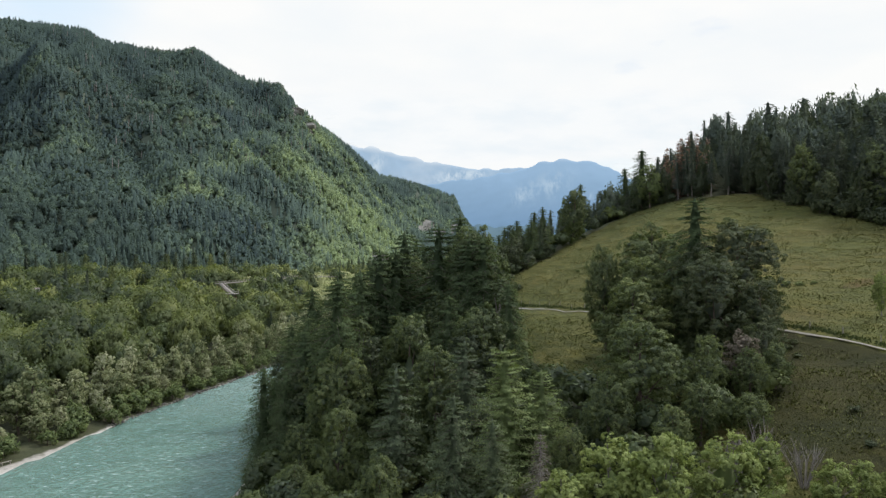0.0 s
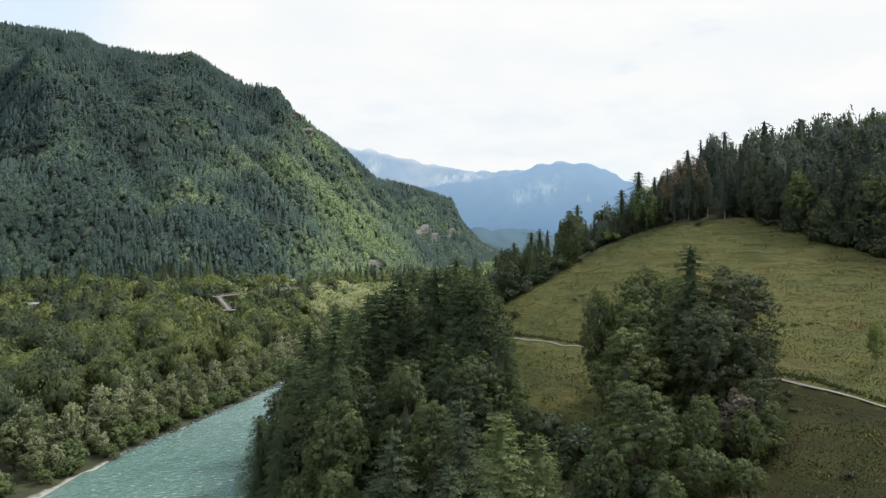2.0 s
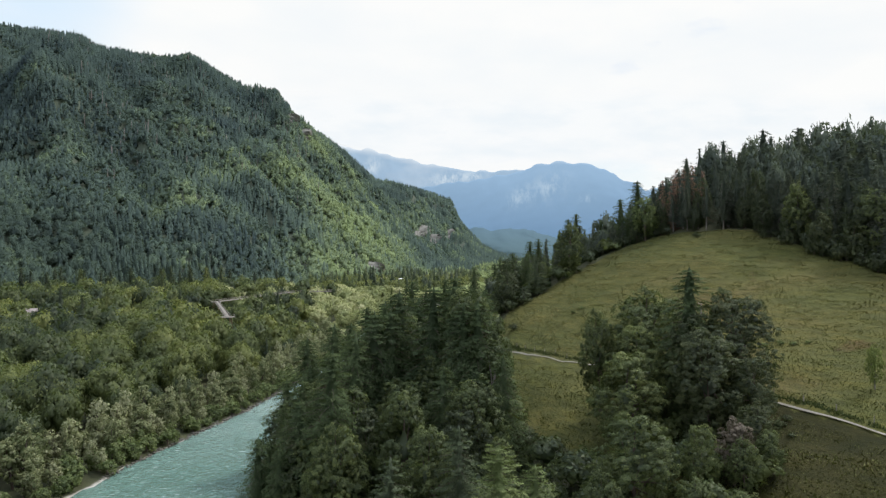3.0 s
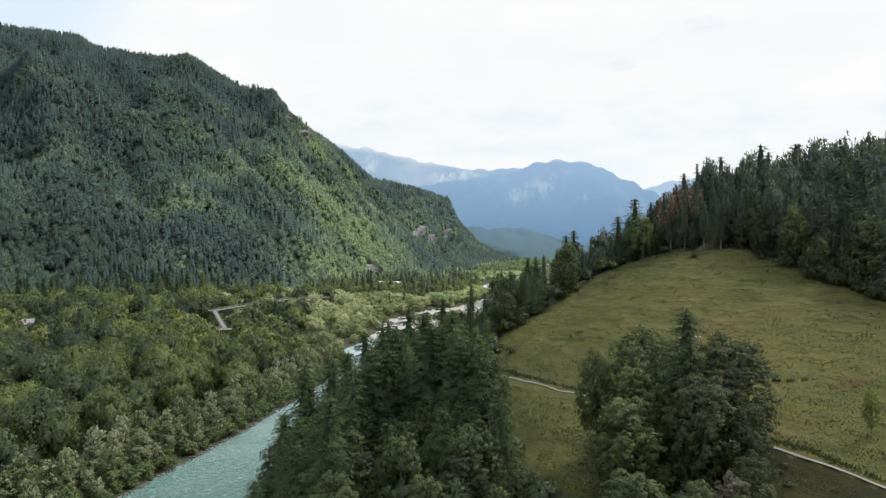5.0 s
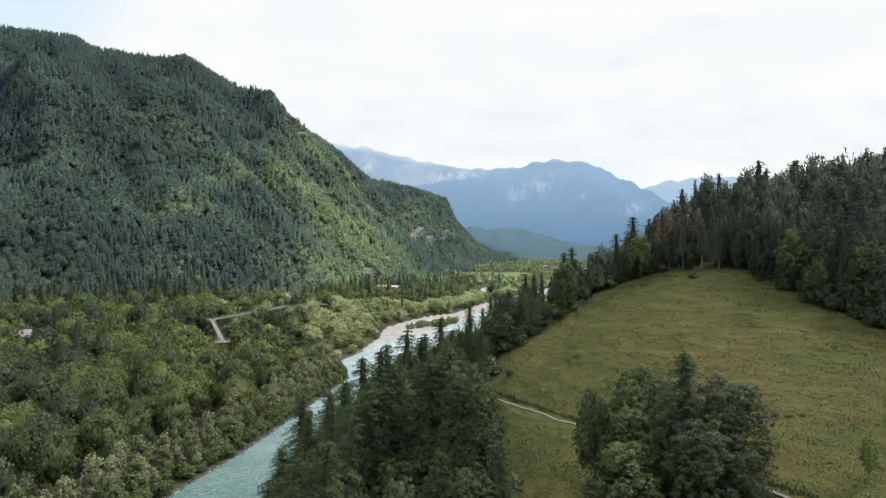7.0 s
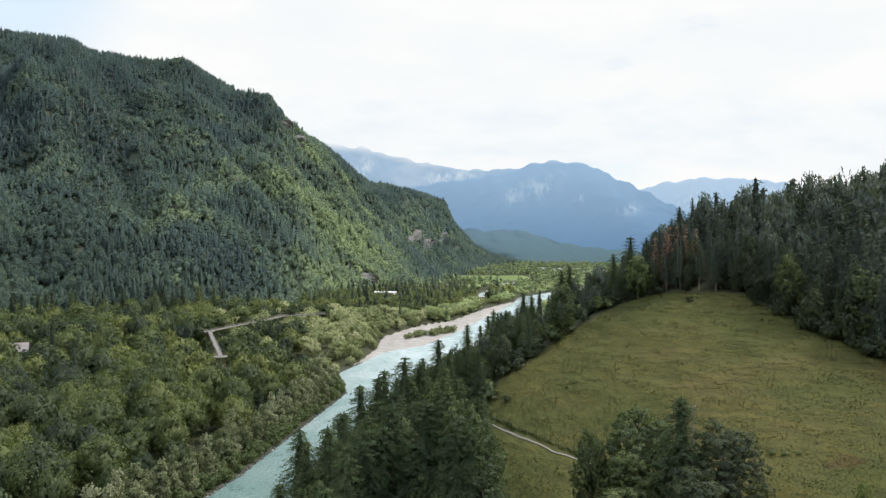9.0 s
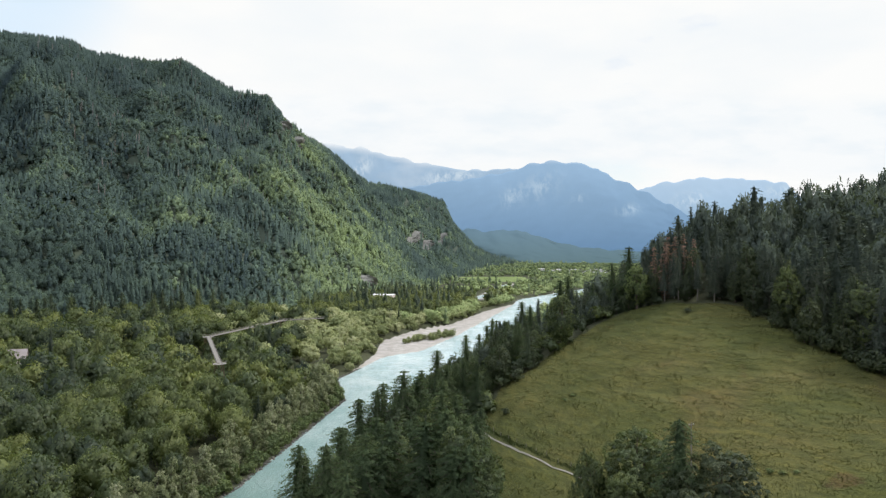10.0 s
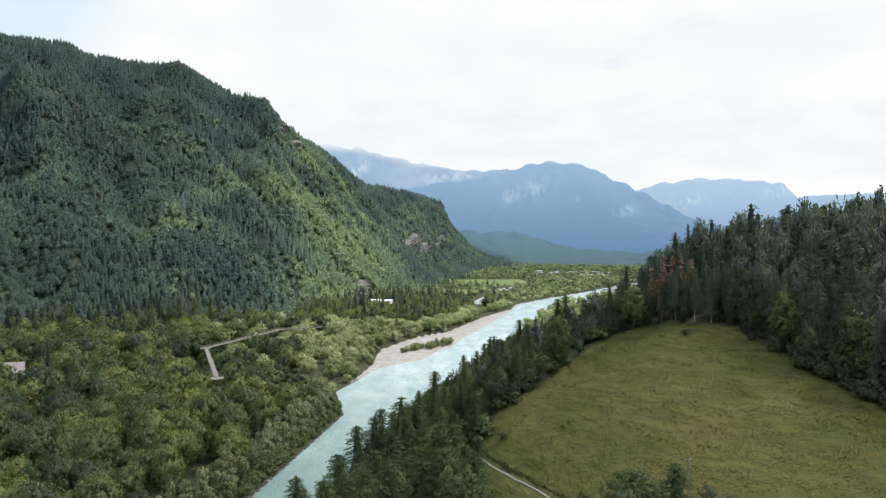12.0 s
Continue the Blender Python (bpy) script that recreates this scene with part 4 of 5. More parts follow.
for k in range(44):
    y = rng_t.uniform(100, 205)
    a, b = float(right_water(y)) + 2, min(float(path_x(y)) - 15, 11)
    plant(rng_t.choice(("spruce", "spruce", "dark_broadleaf", "slim", "broadleaf")), a + (b - a) * rng_t.random() ** 1.3, y, height=rng_t.uniform(12, 20), rng=rng_t, wide=0.85)
for x, y, top in ((43.7, 229, 60.2), (84, 244, 70), (36, 236, 47), (18, 214, 35)):
    plant("broadleaf", x, y, top, rng=rng_t, wide=0.8)
plant("pine", 32, 221, 49.7, rng=rng_t, wide=1.0)
plant("spruce", 23, 262, 48.3, rng=rng_t, wide=0.8)
plant("lime", 72, 237, 69.5, rng=rng_t, wide=0.95)
for x, y, top, w in ((105, 198, 70.5, 0.8), (113, 175, 68, 0.85)):
    plant("broadleaf", x, y, top, rng=rng_t, wide=w)
for x, y, h in ((58, 242, 4.5), (62, 241, 5), (66, 241, 4), (53, 239, 5), (36, 231, 4), (23, 218, 5), (79, 239, 5), (86, 236, 4), (30, 226, 3), (22, 213, 4), (27, 217, 5), (33, 222, 5), (40, 227, 5), (44, 230, 4.5), (17, 206, 4), (14, 200, 3.5), (104, 190, 6), (106, 183, 6.5), (108, 174, 6), (110, 165, 6), (101, 197, 5), (103, 186, 5), (107, 178, 5), (112, 158, 6)):
    plant("shrub", x, y, height=h, rng=rng_t)
for k in range(34):
    y = rng_t.uniform(146, 216)
    a = float(right_water(y)) + 9
    x = a + (min(6.0, float(path_x(y)) - 12) - a) * rng_t.random()
    kind, girth = rng_t.choice((("dark_broadleaf", 0.75), ("broadleaf", 0.75), ("spruce", 1.0), ("spruce", 1.15), ("pine", 0.95)))
    plant(kind, x, y, height=rng_t.uniform(16, 23), rng=rng_t, wide=girth, group="trees on the river slope")
# the clump in the meadow
for x, y, top, w in ((24, 83, 31.5, 1.15), (19, 78, 26.0, 0.8), (28.6, 103.5, 36.0, 1.2), (37, 119, 45.3, 1.0), (33, 112, 39, 0.9)):
    plant("broadleaf", x, y, top, rng=rng_t, wide=w)
for x, y, top, w in ((47, 108, 45.0, 1.05), (40, 100, 39.6, 1.05), (43, 92, 31, 0.9), (46, 99, 36, 0.95), (41, 108, 41, 0.95)):
    plant("dark_broadleaf", x, y, top, rng=rng_t, wide=w)
for x, y, top in ((33, 85, 29.5), (38, 84, 28), (42.5, 87, 28), (29.5, 78, 25.5), (35, 77, 24), (25, 74, 23)):
    plant("broadleaf", x, y, top, rng=rng_t, wide=0.75)
plant("broadleaf", 28.5, 119, 41.5, rng=rng_t, wide=0.5)
plant("spruce", 41, 111, 48.3, rng=rng_t, wide=1.15)
plant("russet", 38, 87, 29.5, rng=rng_t)
for x, y, top in ((15.4, 63, 23), (20, 61.5, 23.8), (25.5, 62, 23.8), (11, 61, 20.5), (34.6, 60, 21.5), (30, 64, 22.8), (23, 68, 21.5), (38, 61, 21), (28, 58, 20.0), (17, 57, 19.5), (41, 62, 19.5), (44, 60, 19), (37, 57, 18.5), (46, 67, 19.5), (32, 56, 19), (12, 56, 18)):
    plant("young", x, y, top, rng=rng_t)


def bare_shrub(x, y, height):
    """Leafless grey stems in a sheaf."""
    rng = np.random.default_rng(int(x * 10))
    root = new("bare_shrub")
    root.matrix_world = pose(x, y, float(ground_z(x, y)))
    for k in range(16):
        a, r, h = rng.uniform(0, 6.28), rng.uniform(0.5, 2.6), height * rng.uniform(0.6, 1.0)
        pts = [(0.2 * math.cos(a), 0.2 * math.sin(a), -0.2), (r * 0.5 * math.cos(a), r * 0.5 * math.sin(a), h * 0.55), (r * math.cos(a + 0.3), r * math.sin(a + 0.3), h)]
        pieces = [tube(pts, [0.06, 0.045, 0.015], 4)]
        for j in range(4):
            q, w = rng.uniform(0.35, 0.9), rng.uniform(0, 6.28)
            b = (r * q * math.cos(a), r * q * math.sin(a), h * (0.3 + 0.6 * q))
            pieces.append(tube([b, (b[0] + 0.5 * math.cos(w), b[1] + 0.5 * math.sin(w), b[2] + 0.8)], [0.03, 0.01], 3))
        put("stem", mesh_of("stem", *joined(pieces), PALE_BARK, True), root)
    return tagged(root, "leafless grey-brown shrub among the young trees", "shrub")


for x, y, h in ((29.5, 68, 5.5), (32, 68.5, 6), (35, 66, 5)):
    bare_shrub(x, y, h)
# the wood on the hill
def hill_wood_height(x, y):
    return np.interp(x + (y - 240) * 0.1, (72, 92, 120, 150, 210), (13.2, 17.6, 24.0, 30.2, 31))


for k in range(100):
    y = 128 + 128 * k / 100 + rng_t.uniform(-2, 2)
    x = float(forest_edge(y)) + rng_t.uniform(4, 12)
    kind, girth = rng_t.choice((("forest_spruce", 1.2), ("forest_spruce", 1.0), ("forest_spruce", 1.35), ("pine", 0.65), ("dark_broadleaf", 0.55)))
    plant(kind, x, y, height=float(hill_wood_height(x, y)) * rng_t.choice((0.55, 0.75, 0.88, 0.97, 1.03)), rng=rng_t, wide=girth * rng_t.uniform(0.85, 1.15), group="trees of the hill wood")
    if k % 9 == 2:
        plant("dark_broadleaf", x - 4, y - 3, height=rng_t.uniform(8, 13), rng=rng_t, wide=0.8, group="broad-leaved trees at the wood's edge")
for x, y, top in ((80, 242, 76), (83, 241, 78), (86, 240, 80), (89, 239, 81), (92, 238, 79), (85, 244, 80)):
    plant("dead_spruce", x, y, top, rng=rng_t)


# ---- bare limestone on the mountain ----
CRAGS = ((8.7, 0.92, 0.30, 0.05), (9.4, 0.81, 0.5, 0.045), (10.3, 0.74, 0.3, 0.03), (14.6, 0.32, 0.5, 0.035), (15.1, 0.24, 0.4, 0.03), (16.6, 0.33, 0.6, 0.03), (11.6, 0.07, 0.25, 0.03))
for u0, v0, ru, rv in CRAGS:
    a_, b_ = np.meshgrid(np.linspace(-1.15, 1.15, 26), np.linspace(-1.15, 1.15, 26))
    cx_, cy_, cz_ = mountain((u0 + a_ * ru).ravel(), (v0 + b_ * rv).ravel())
    swell = np.clip(1 - (a_ ** 2 + b_ ** 2).ravel() * 0.85, -0.4, 1)
    rough_ = waves2(cx_ + cz_, cy_ + cz_ * 0.4, 26, int(u0 * 10), 3)
    ci = (np.arange(25)[:, None] * 26 + np.arange(25)[None, :]).ravel()
    v = np.stack([cx_ + swell * (9 + 8 * rough_), cy_ - swell * (12 + 10 * rough_), cz_ + swell * (2 + 4 * rough_)], 1)
    tagged(new("rock_face", mesh_of("rock_face", v, np.stack([ci, ci + 1, ci + 27, ci + 26], 1), ROCK, False)), "pale grey limestone crag showing through the forest", "rock", kind="structure")


# ---- woods past counting ----
def cone_tree(seed, layers, sides):
    """A far conifer of unit height and width: stacked skirts with ragged hems."""
    rng, vs, fs = np.random.default_rng(seed), [], []
    for k in range(layers):
        top = 1 - 0.90 * k / layers * 0.95
        low = max(1 - 0.90 * (k + 1.45) / layers, 0.06)
        r = 0.5 * (1 - low) ** 0.8
        base = len(vs)
        vs.append((rng.normal(0, 0.01), rng.normal(0, 0.01), top))
        for j in range(sides):
            w, rr = 6.283 * (j + rng.uniform(-0.25, 0.25)) / sides + k, r * rng.uniform(0.85, 1.2) * (1.0 if j % 2 else 0.66)
            vs.append((rr * math.cos(w), rr * math.sin(w), low + rng.uniform(-0.03, 0.05)))
        for j in range(sides):
            fs.append((base, base + 1 + j, base + 1 + (j + 1) % sides))
    vs = np.array(vs)
    return vs, np.array(fs), unit(vs * np.array((1, 1, 0)) * 1.6 + np.array((0, 0, 0.45)))


def dome_tree(seed, lobes, sprays, size, low=0.08, peak=0.0):
    """A far broad-leaved tree of unit height and width: boughs of leaf sprays over a dim inside; peak: how far it tapers upwards."""
    rng = np.random.default_rng(seed)
    kv, kf = knob(8)
    k = np.arange(lobes) + 0.5
    zz, ang = 1 - 1.5 * k / lobes, k * 2.39996 + rng.uniform(0, 6.28)
    p = unit(np.stack([np.sqrt(1 - zz ** 2) * np.cos(ang), np.sqrt(1 - zz ** 2) * np.sin(ang), zz], 1) + rng.normal(0, 0.22, (lobes, 3)))
    rad = rng.uniform(0.11, 0.22, lobes) * (1.3 if lobes < 8 else 1.0)
    half = np.array((0.5, 0.5, (1 - low) * 0.5))
    mid = np.array((0, 0, low + (1 - low) * 0.48))
    cen = mid + p * (half - rad[:, None] * 0.75) * rng.uniform(0.72, 1.10, (lobes, 1))
    cen[:, :2] *= (1 - peak * np.clip((cen[:, 2] - mid[2]) / half[2], 0, 1))[:, None]
    pieces = [(mid + kv * np.array((0.30, 0.30, half[2] * 0.72)), kf)]
    norms = [unit(kv)]
    for c, r in zip(cen, rad):
        q = c + kv * r * rng.uniform(0.45, 0.72, (len(kv), 1))
        pieces.append((q, kf))
        norms.append(unit(unit(q - mid) * 0.45 + kv * 0.5 + rng.normal(0, 0.25, kv.shape)))
    which = rng.choice(lobes, sprays, p=rad ** 2 / np.sum(rad ** 2))
    d = unit(rng.normal(0, 0.8, (sprays, 3)) + p[which] * 0.8 + np.array((0, 0, 0.25)))
    at = cen[which] + d * (rad[which] * rng.uniform(0.7, 1.15, sprays))[:, None]
    n = unit(d * 0.6 + unit(at - mid) * 0.4 + rng.normal(0, 0.22, d.shape))
    v, f, _ = cards(at, n, size, rng, np.zeros(sprays), jitter=0.35)
    return (*joined(pieces + [(v, f)]), np.concatenate(norms + [np.repeat(n, 3, axis=0)]))


def wood(name, x, y, z, h, w, tint, templates, pick, mat, label, rng, lie=None, even=0.0):
    """One mesh of many far trees: each a turned, stretched template; even: how far shading follows the slope's lie."""
    vs, fs, ts, ns, base = [], [], [], [], 0
    for k, (tv, tf, tn) in enumerate(templates):
        i = np.flatnonzero(pick == k)
        if not len(i):
            continue
        a = rng.uniform(0, 6.283, len(i))
        c, sn = np.cos(a)[:, None], np.sin(a)[:, None]
        X = (tv[None, :, 0] * c - tv[None, :, 1] * sn) * w[i][:, None] + x[i][:, None]
        Y = (tv[None, :, 0] * sn + tv[None, :, 1] * c) * w[i][:, None] + y[i][:, None]
        Z = tv[None, :, 2] * h[i][:, None] + z[i][:, None] - 0.3
        vs.append(np.stack([X, Y, Z], 2).reshape(-1, 3))
        fs.append((tf[None] + (np.arange(len(i)) * len(tv))[:, None, None]).reshape(-1, 3) + base)
        ns.append(np.stack([tn[None, :, 0] * c - tn[None, :, 1] * sn, tn[None, :, 0] * sn + tn[None, :, 1] * c, np.broadcast_to(tn[None, :, 2], X.shape)], 2).reshape(-1, 3))
        ts.append(np.repeat(tint[i], len(tv)))
        base += len(i) * len(tv)
    ns = np.concatenate(ns)
    if lie is not None:
        ns = unit(ns * (1 - even) + np.array(lie) * even)
    ob = new(name, mesh_of(name, np.concatenate(vs), np.concatenate(fs), mat, True, ns, tint=np.concatenate(ts)))
    return tagged(ob, label, "forest", kind="stuff")


def scattered(rng, x0, x1, y0, y1, gap):
    """Jittered grid of places."""
    a, b = np.meshgrid(np.arange(x0, x1, gap), np.arange(y0, y1, gap))
    a, b = a.ravel() + rng.uniform(-0.45, 0.45, a.size) * gap, b.ravel() + rng.uniform(-0.45, 0.45, b.size) * gap
    return a, b


FIR_FAR = [cone_tree(300 + k, 5, 6) for k in range(4)]
FIR_MID = [cone_tree(310 + k, 11, 9) for k in range(4)]
LEAF_FAR = [dome_tree(320 + k, 5, 30, 0.12) for k in range(4)]
LEAF_MID = [dome_tree(330 + k, 20, 560, 0.048, peak=0.12 * k) for k in range(4)]
BUSH = [dome_tree(336 + k, 6, 60, 0.11) for k in range(4)]
LEAF_NEAR = [dome_tree(340 + k, 34, 1900, 0.028, peak=0.12 * k) for k in range(4)]
FIR_NEAR = []
for k in range(4):
    tv, tf, _, _ = conifer_cards(350 + k, 27, 8.0, 44, 10, 9, 0.33, 0.14, 0.34, 0.42, 0.58 + 0.10 * k, False, 0.5)
    FIR_NEAR.append((tv / np.array((8.0, 8.0, 27)), tf, bough_normals(tv, 350 + k)))

FIR_BACK = []
for k in range(4):
    tv, tf, _, _ = conifer_cards(356 + k, 27, 8.0, 30, 8, 6, 0.44, 0.30, 0.34, 0.34, 0.62 + 0.08 * k, False, 0.5)
    FIR_BACK.append((tv / np.array((8.0, 8.0, 27)), tf, bough_normals(tv, 356 + k)))

rng_w = np.random.default_rng(11)
# on the mountain
cu, cv = rng_w.uniform(0.6, 19.9, 260000), rng_w.uniform(0.0, 1.015, 260000)
ax, ay, az_ = mountain(cu, cv)
bx, by, bz = mountain(cu + 0.01, cv)
dx_, dy_, dz_ = mountain(cu, cv + 0.01)
e1, e2 = np.stack([bx - ax, by - ay, bz - az_], 1), np.stack([dx_ - ax, dy_ - ay, dz_ - az_], 1)
area = np.linalg.norm(np.cross(e1, e2), axis=1) * 1e4 * (19.3 * 1.015) / 260000
gap_m = np.interp(ay, (500, 1500, 3000), (6.2, 7.4, 13.0))
crag = np.zeros(len(cu), bool)
for u0, v0, ru, rv in CRAGS:
    crag |= ((cu - u0) / ru) ** 2 + ((cv - v0) / rv) ** 2 < 1
keep = (rng_w.random(260000) < area / gap_m ** 2) & (ax > -0.72 * ay - 60) & ~crag
cu, cv, ax, ay, az_ = cu[keep], cv[keep], ax[keep], ay[keep], az_[keep]
n_m = len(ax)
patchy = waves2(ax, ay + az_, 280, 71, 2)
lobe_ = smooth(5, 9, cu) * smooth(15, 12, cu)      # the spur: leafier, with its sunlight painted in as lighter tint
leafy = 1 / (1 + np.exp(-(patchy * 4.0 + 1.3 - 2.4 * smooth(0.3, 0.7, cv) + 0.7 * lobe_ - 1.6 * smooth(13, 16, cu) - 1.4 * (cv < 0.06))))
is_leaf = rng_w.random(n_m) < np.clip(leafy, 0.06, 0.92)
near = ay < 700
sz = np.interp(ay, (500, 1500, 3000), (1.0, 1.08, 1.5)) * rng_w.uniform(0.75, 1.2, n_m)
hh = np.where(is_leaf, 14.0, 19.0) * sz ** 0.8
ww = np.where(is_leaf, 10.5, 7.6) * sz
# sun on the spur and cloud shade on the left painted into the tint
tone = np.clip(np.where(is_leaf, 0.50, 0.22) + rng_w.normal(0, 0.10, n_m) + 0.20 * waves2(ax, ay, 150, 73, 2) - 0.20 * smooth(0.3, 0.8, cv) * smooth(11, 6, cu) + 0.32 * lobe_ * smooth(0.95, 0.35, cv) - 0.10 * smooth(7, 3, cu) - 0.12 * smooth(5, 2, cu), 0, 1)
pick = np.where(is_leaf, np.where(ay < 660, 12, 8), np.where(near, 4, 0)) + rng_w.integers(0, 4, n_m)
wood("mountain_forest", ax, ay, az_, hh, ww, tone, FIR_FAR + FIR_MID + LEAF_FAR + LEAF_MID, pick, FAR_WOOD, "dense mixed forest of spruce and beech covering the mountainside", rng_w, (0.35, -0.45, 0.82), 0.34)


# pale bare stems standing among the mountain's trees
su, sv = rng_w.uniform(1.5, 10.5, 420), rng_w.uniform(0.25, 0.95, 420)
some = waves2(su * 40, sv * 300, 90, 79, 2) > 0.1
sx1, sy1, sz1 = mountain(su[some], sv[some])
stems = [tube([(float(x), float(y), float(z)), (float(x), float(y), float(z + h))], [0.55, 0.35], 4) for x, y, z, h in zip(sx1, sy1, sz1, rng_w.uniform(14, 24, len(sx1)))]
tagged(new("bare_stems", mesh_of("bare_stems", *joined(stems), PALE_BARK, True)), "pale bare tree stems on the steep mountainside", "tree stems", kind="stuff")


def foot_x(y):
    return np.interp(y, (250, 520, 590, 670, 750, 840, 1150, 1500, 1950, 2500), (-900, -345, -260, -172, -130, -94, -10, 60, 150, 330))


WALKWAY = ((-104.5, 337), (-142, 435), (-115, 528), (-86, 545))


def off_line(x, y, line):
    """Distance from a line of straight pieces."""
    best = np.full(np.shape(x), 1e9)
    for (x0, y0), (x1, y1) in zip(line, line[1:]):
        t = np.clip(((x - x0) * (x1 - x0) + (y - y0) * (y1 - y0)) / ((x1 - x0) ** 2 + (y1 - y0) ** 2), 0, 1)
        best = np.minimum(best, np.hypot(x - x0 - t * (x1 - x0), y - y0 - t * (y1 - y0)))
    return best


# on the plain between river and mountain
px_, py_ = scattered(rng_w, -420, 0, 70, 640, 9.6)
shore = np.where(left_wood(py_) > -900, np.minimum(left_wood(py_), left_water(py_)), left_water(py_)) - px_
ok = ~((py_ < 384) & (py_ > 364) & (np.abs(px_ / py_ + 0.600) < 0.025)) & (shore > np.where(py_ > 368, 1.5, 15)) & (px_ > foot_x(py_) - 10) & (px_ > -0.70 * py_ - 25) & (off_line(px_, py_, ((-231, 384), (-232, 385))) > 12) & (rng_w.random(len(px_)) < 0.82)
px_, py_, shore = px_[ok], py_[ok], shore[ok]
n_p = len(px_)
to_foot = px_ - foot_x(py_)
fir = rng_w.random(n_p) < np.where(to_foot < 60, 0.7, 0.05)
hp = np.interp(shore, (15, 40, 120), (11.0, 15.5, 17.0)) * rng_w.choice((0.62, 0.8, 1.0, 1.15, 1.32), n_p) * rng_w.uniform(0.92, 1.08, n_p) * np.where(fir, 1.35, 1.0)
hp = np.where(off_line(px_, py_, WALKWAY) < np.where(py_ > 425, 13, 10), np.minimum(hp, 11.0), hp)
wp = np.where(fir, 0.42, 0.74) * hp * rng_w.uniform(0.85, 1.25, n_p)
close = py_ < 300
pick = np.where(fir, 0, np.where(close, 8, 4)) + rng_w.integers(0, 4, n_p)
tone = np.clip(np.where(fir, 0.02, 0.50) + rng_w.normal(0, 0.34, n_p) + 0.15 * waves2(px_, py_, 90, 75, 2), 0, 1)
PLAIN = foliage("plain_leaves", (0.020, 0.036, 0.021), (0.070, 0.095, 0.031), (0.190, 0.210, 0.052), 0.38, island=0.22)
pale = (py_ > 370) & (shore < np.interp(py_, (370, 440, 640), (14, 85, 150)) * rng_w.uniform(0.35, 1.5, n_p)) & ~fir
hp = np.where(pale, hp * 0.75, hp)
wp = np.where(pale, hp * rng_w.uniform(0.9, 1.2, n_p), wp)
for name, sel, mat, label in (("riverside_wood", ~pale, PLAIN, "green broad-leaved wood on the river plain"), ("willow_wood", pale, PALE_WILLOW, "pale green willow thicket beside the gravel bar")):
    wood(name, px_[sel], py_[sel], ground_z(px_[sel], py_[sel]), hp[sel], wp[sel], tone[sel], FIR_NEAR + LEAF_MID + LEAF_NEAR, pick[sel], mat, label, rng_w)

# undergrowth on the river slope and under the clump
ux, uy = scattered(rng_w, -36, 64, 54, 330, 3.8)
inclump = (((ux - 35) / 10) ** 2 + ((uy - 98) / 20) ** 2 < 1) & (ux < path_x(uy) - 2)
ok = (ux > right_water(uy) + np.where(uy < 120, 6, 1.5)) & ((ux < np.minimum(meadow_left(uy), path_x(uy) - 4) - 1) & (uy < 242) & ((ux < 27) | (uy > 110)) | inclump | (uy > 246) & (ux < path_x(uy) + 25) | (uy > 188) & (uy < 246) & (ux < meadow_left(uy) + 1)) & (rng_w.random(len(ux)) < 0.8)
ux, uy = ux[ok], uy[ok]
n_u = len(ux)
hu = rng_w.uniform(2.0, 6.0, n_u)
wood("undergrowth", ux, uy, ground_z(ux, uy), hu, hu * rng_w.uniform(0.9, 1.5, n_u), np.clip(rng_w.normal(0.3, 0.2, n_u), 0, 1), BUSH + LEAF_MID, rng_w.integers(0, 4, n_u) + 4 * (uy < 125), PLAIN, "green undergrowth of bushes beneath the trees", rng_w)

# back rows of the hill wood, and the slope beyond the meadow down to the river
hx, hy = scattered(rng_w, 60, 225, 120, 325, 6.4)
ok = (hx > forest_edge(hy) + 7) & ((hy < 250) | (hx > 74))
sx2, sy2 = scattered(rng_w, -10, 150, 244, 640, 6.6)
ok2 = (sx2 > right_water(sy2) + 2.5) & ((sy2 > 262) | (sx2 < 60)) & ~((sx2 > 74) & (sy2 < 345)) & (sy2 > 300 - (sx2 > path_x(sy2) + 6) * 70)
hx, hy, low_ = np.concatenate([hx[ok], sx2[ok2]]), np.concatenate([hy[ok], sy2[ok2]]), np.concatenate([np.zeros(ok.sum()), np.ones(ok2.sum())])
n_h = len(hx)
tall = np.where(low_ > 0, rng_w.uniform(0.6, 1.15, n_h) * np.interp(hy, (250, 300, 360, 640), (15, 14, 9, 7)), hill_wood_height(hx, hy) * rng_w.choice((0.66, 0.80, 0.90, 0.97, 1.06), n_h) * rng_w.uniform(0.95, 1.05, n_h))
leaf = rng_w.random(n_h) < np.where(low_ > 0, 0.35, 0.30)
back = (low_ > 0) | (hx > forest_edge(np.minimum(hy, 250)) + 26)
pick = np.where(leaf, np.where(back, 16, 4), np.where((low_ > 0) & (hy > 300), 8, np.where(back, 12, 0))) + rng_w.integers(0, 4, n_h)
wood("hill_wood", hx, hy, ground_z(hx, hy), tall, np.where(leaf, 0.36 + 0.30 * low_, 0.46) * tall * rng_w.uniform(0.75, 1.3, n_h), np.clip(np.where(leaf, 0.35, 0.30) + rng_w.normal(0, 0.25, n_h), 0, 1),
     FIR_NEAR + LEAF_NEAR + FIR_MID + FIR_BACK + LEAF_MID, pick, HILL_SPRUCE, "dark spruce wood on the hill and river slope", rng_w)

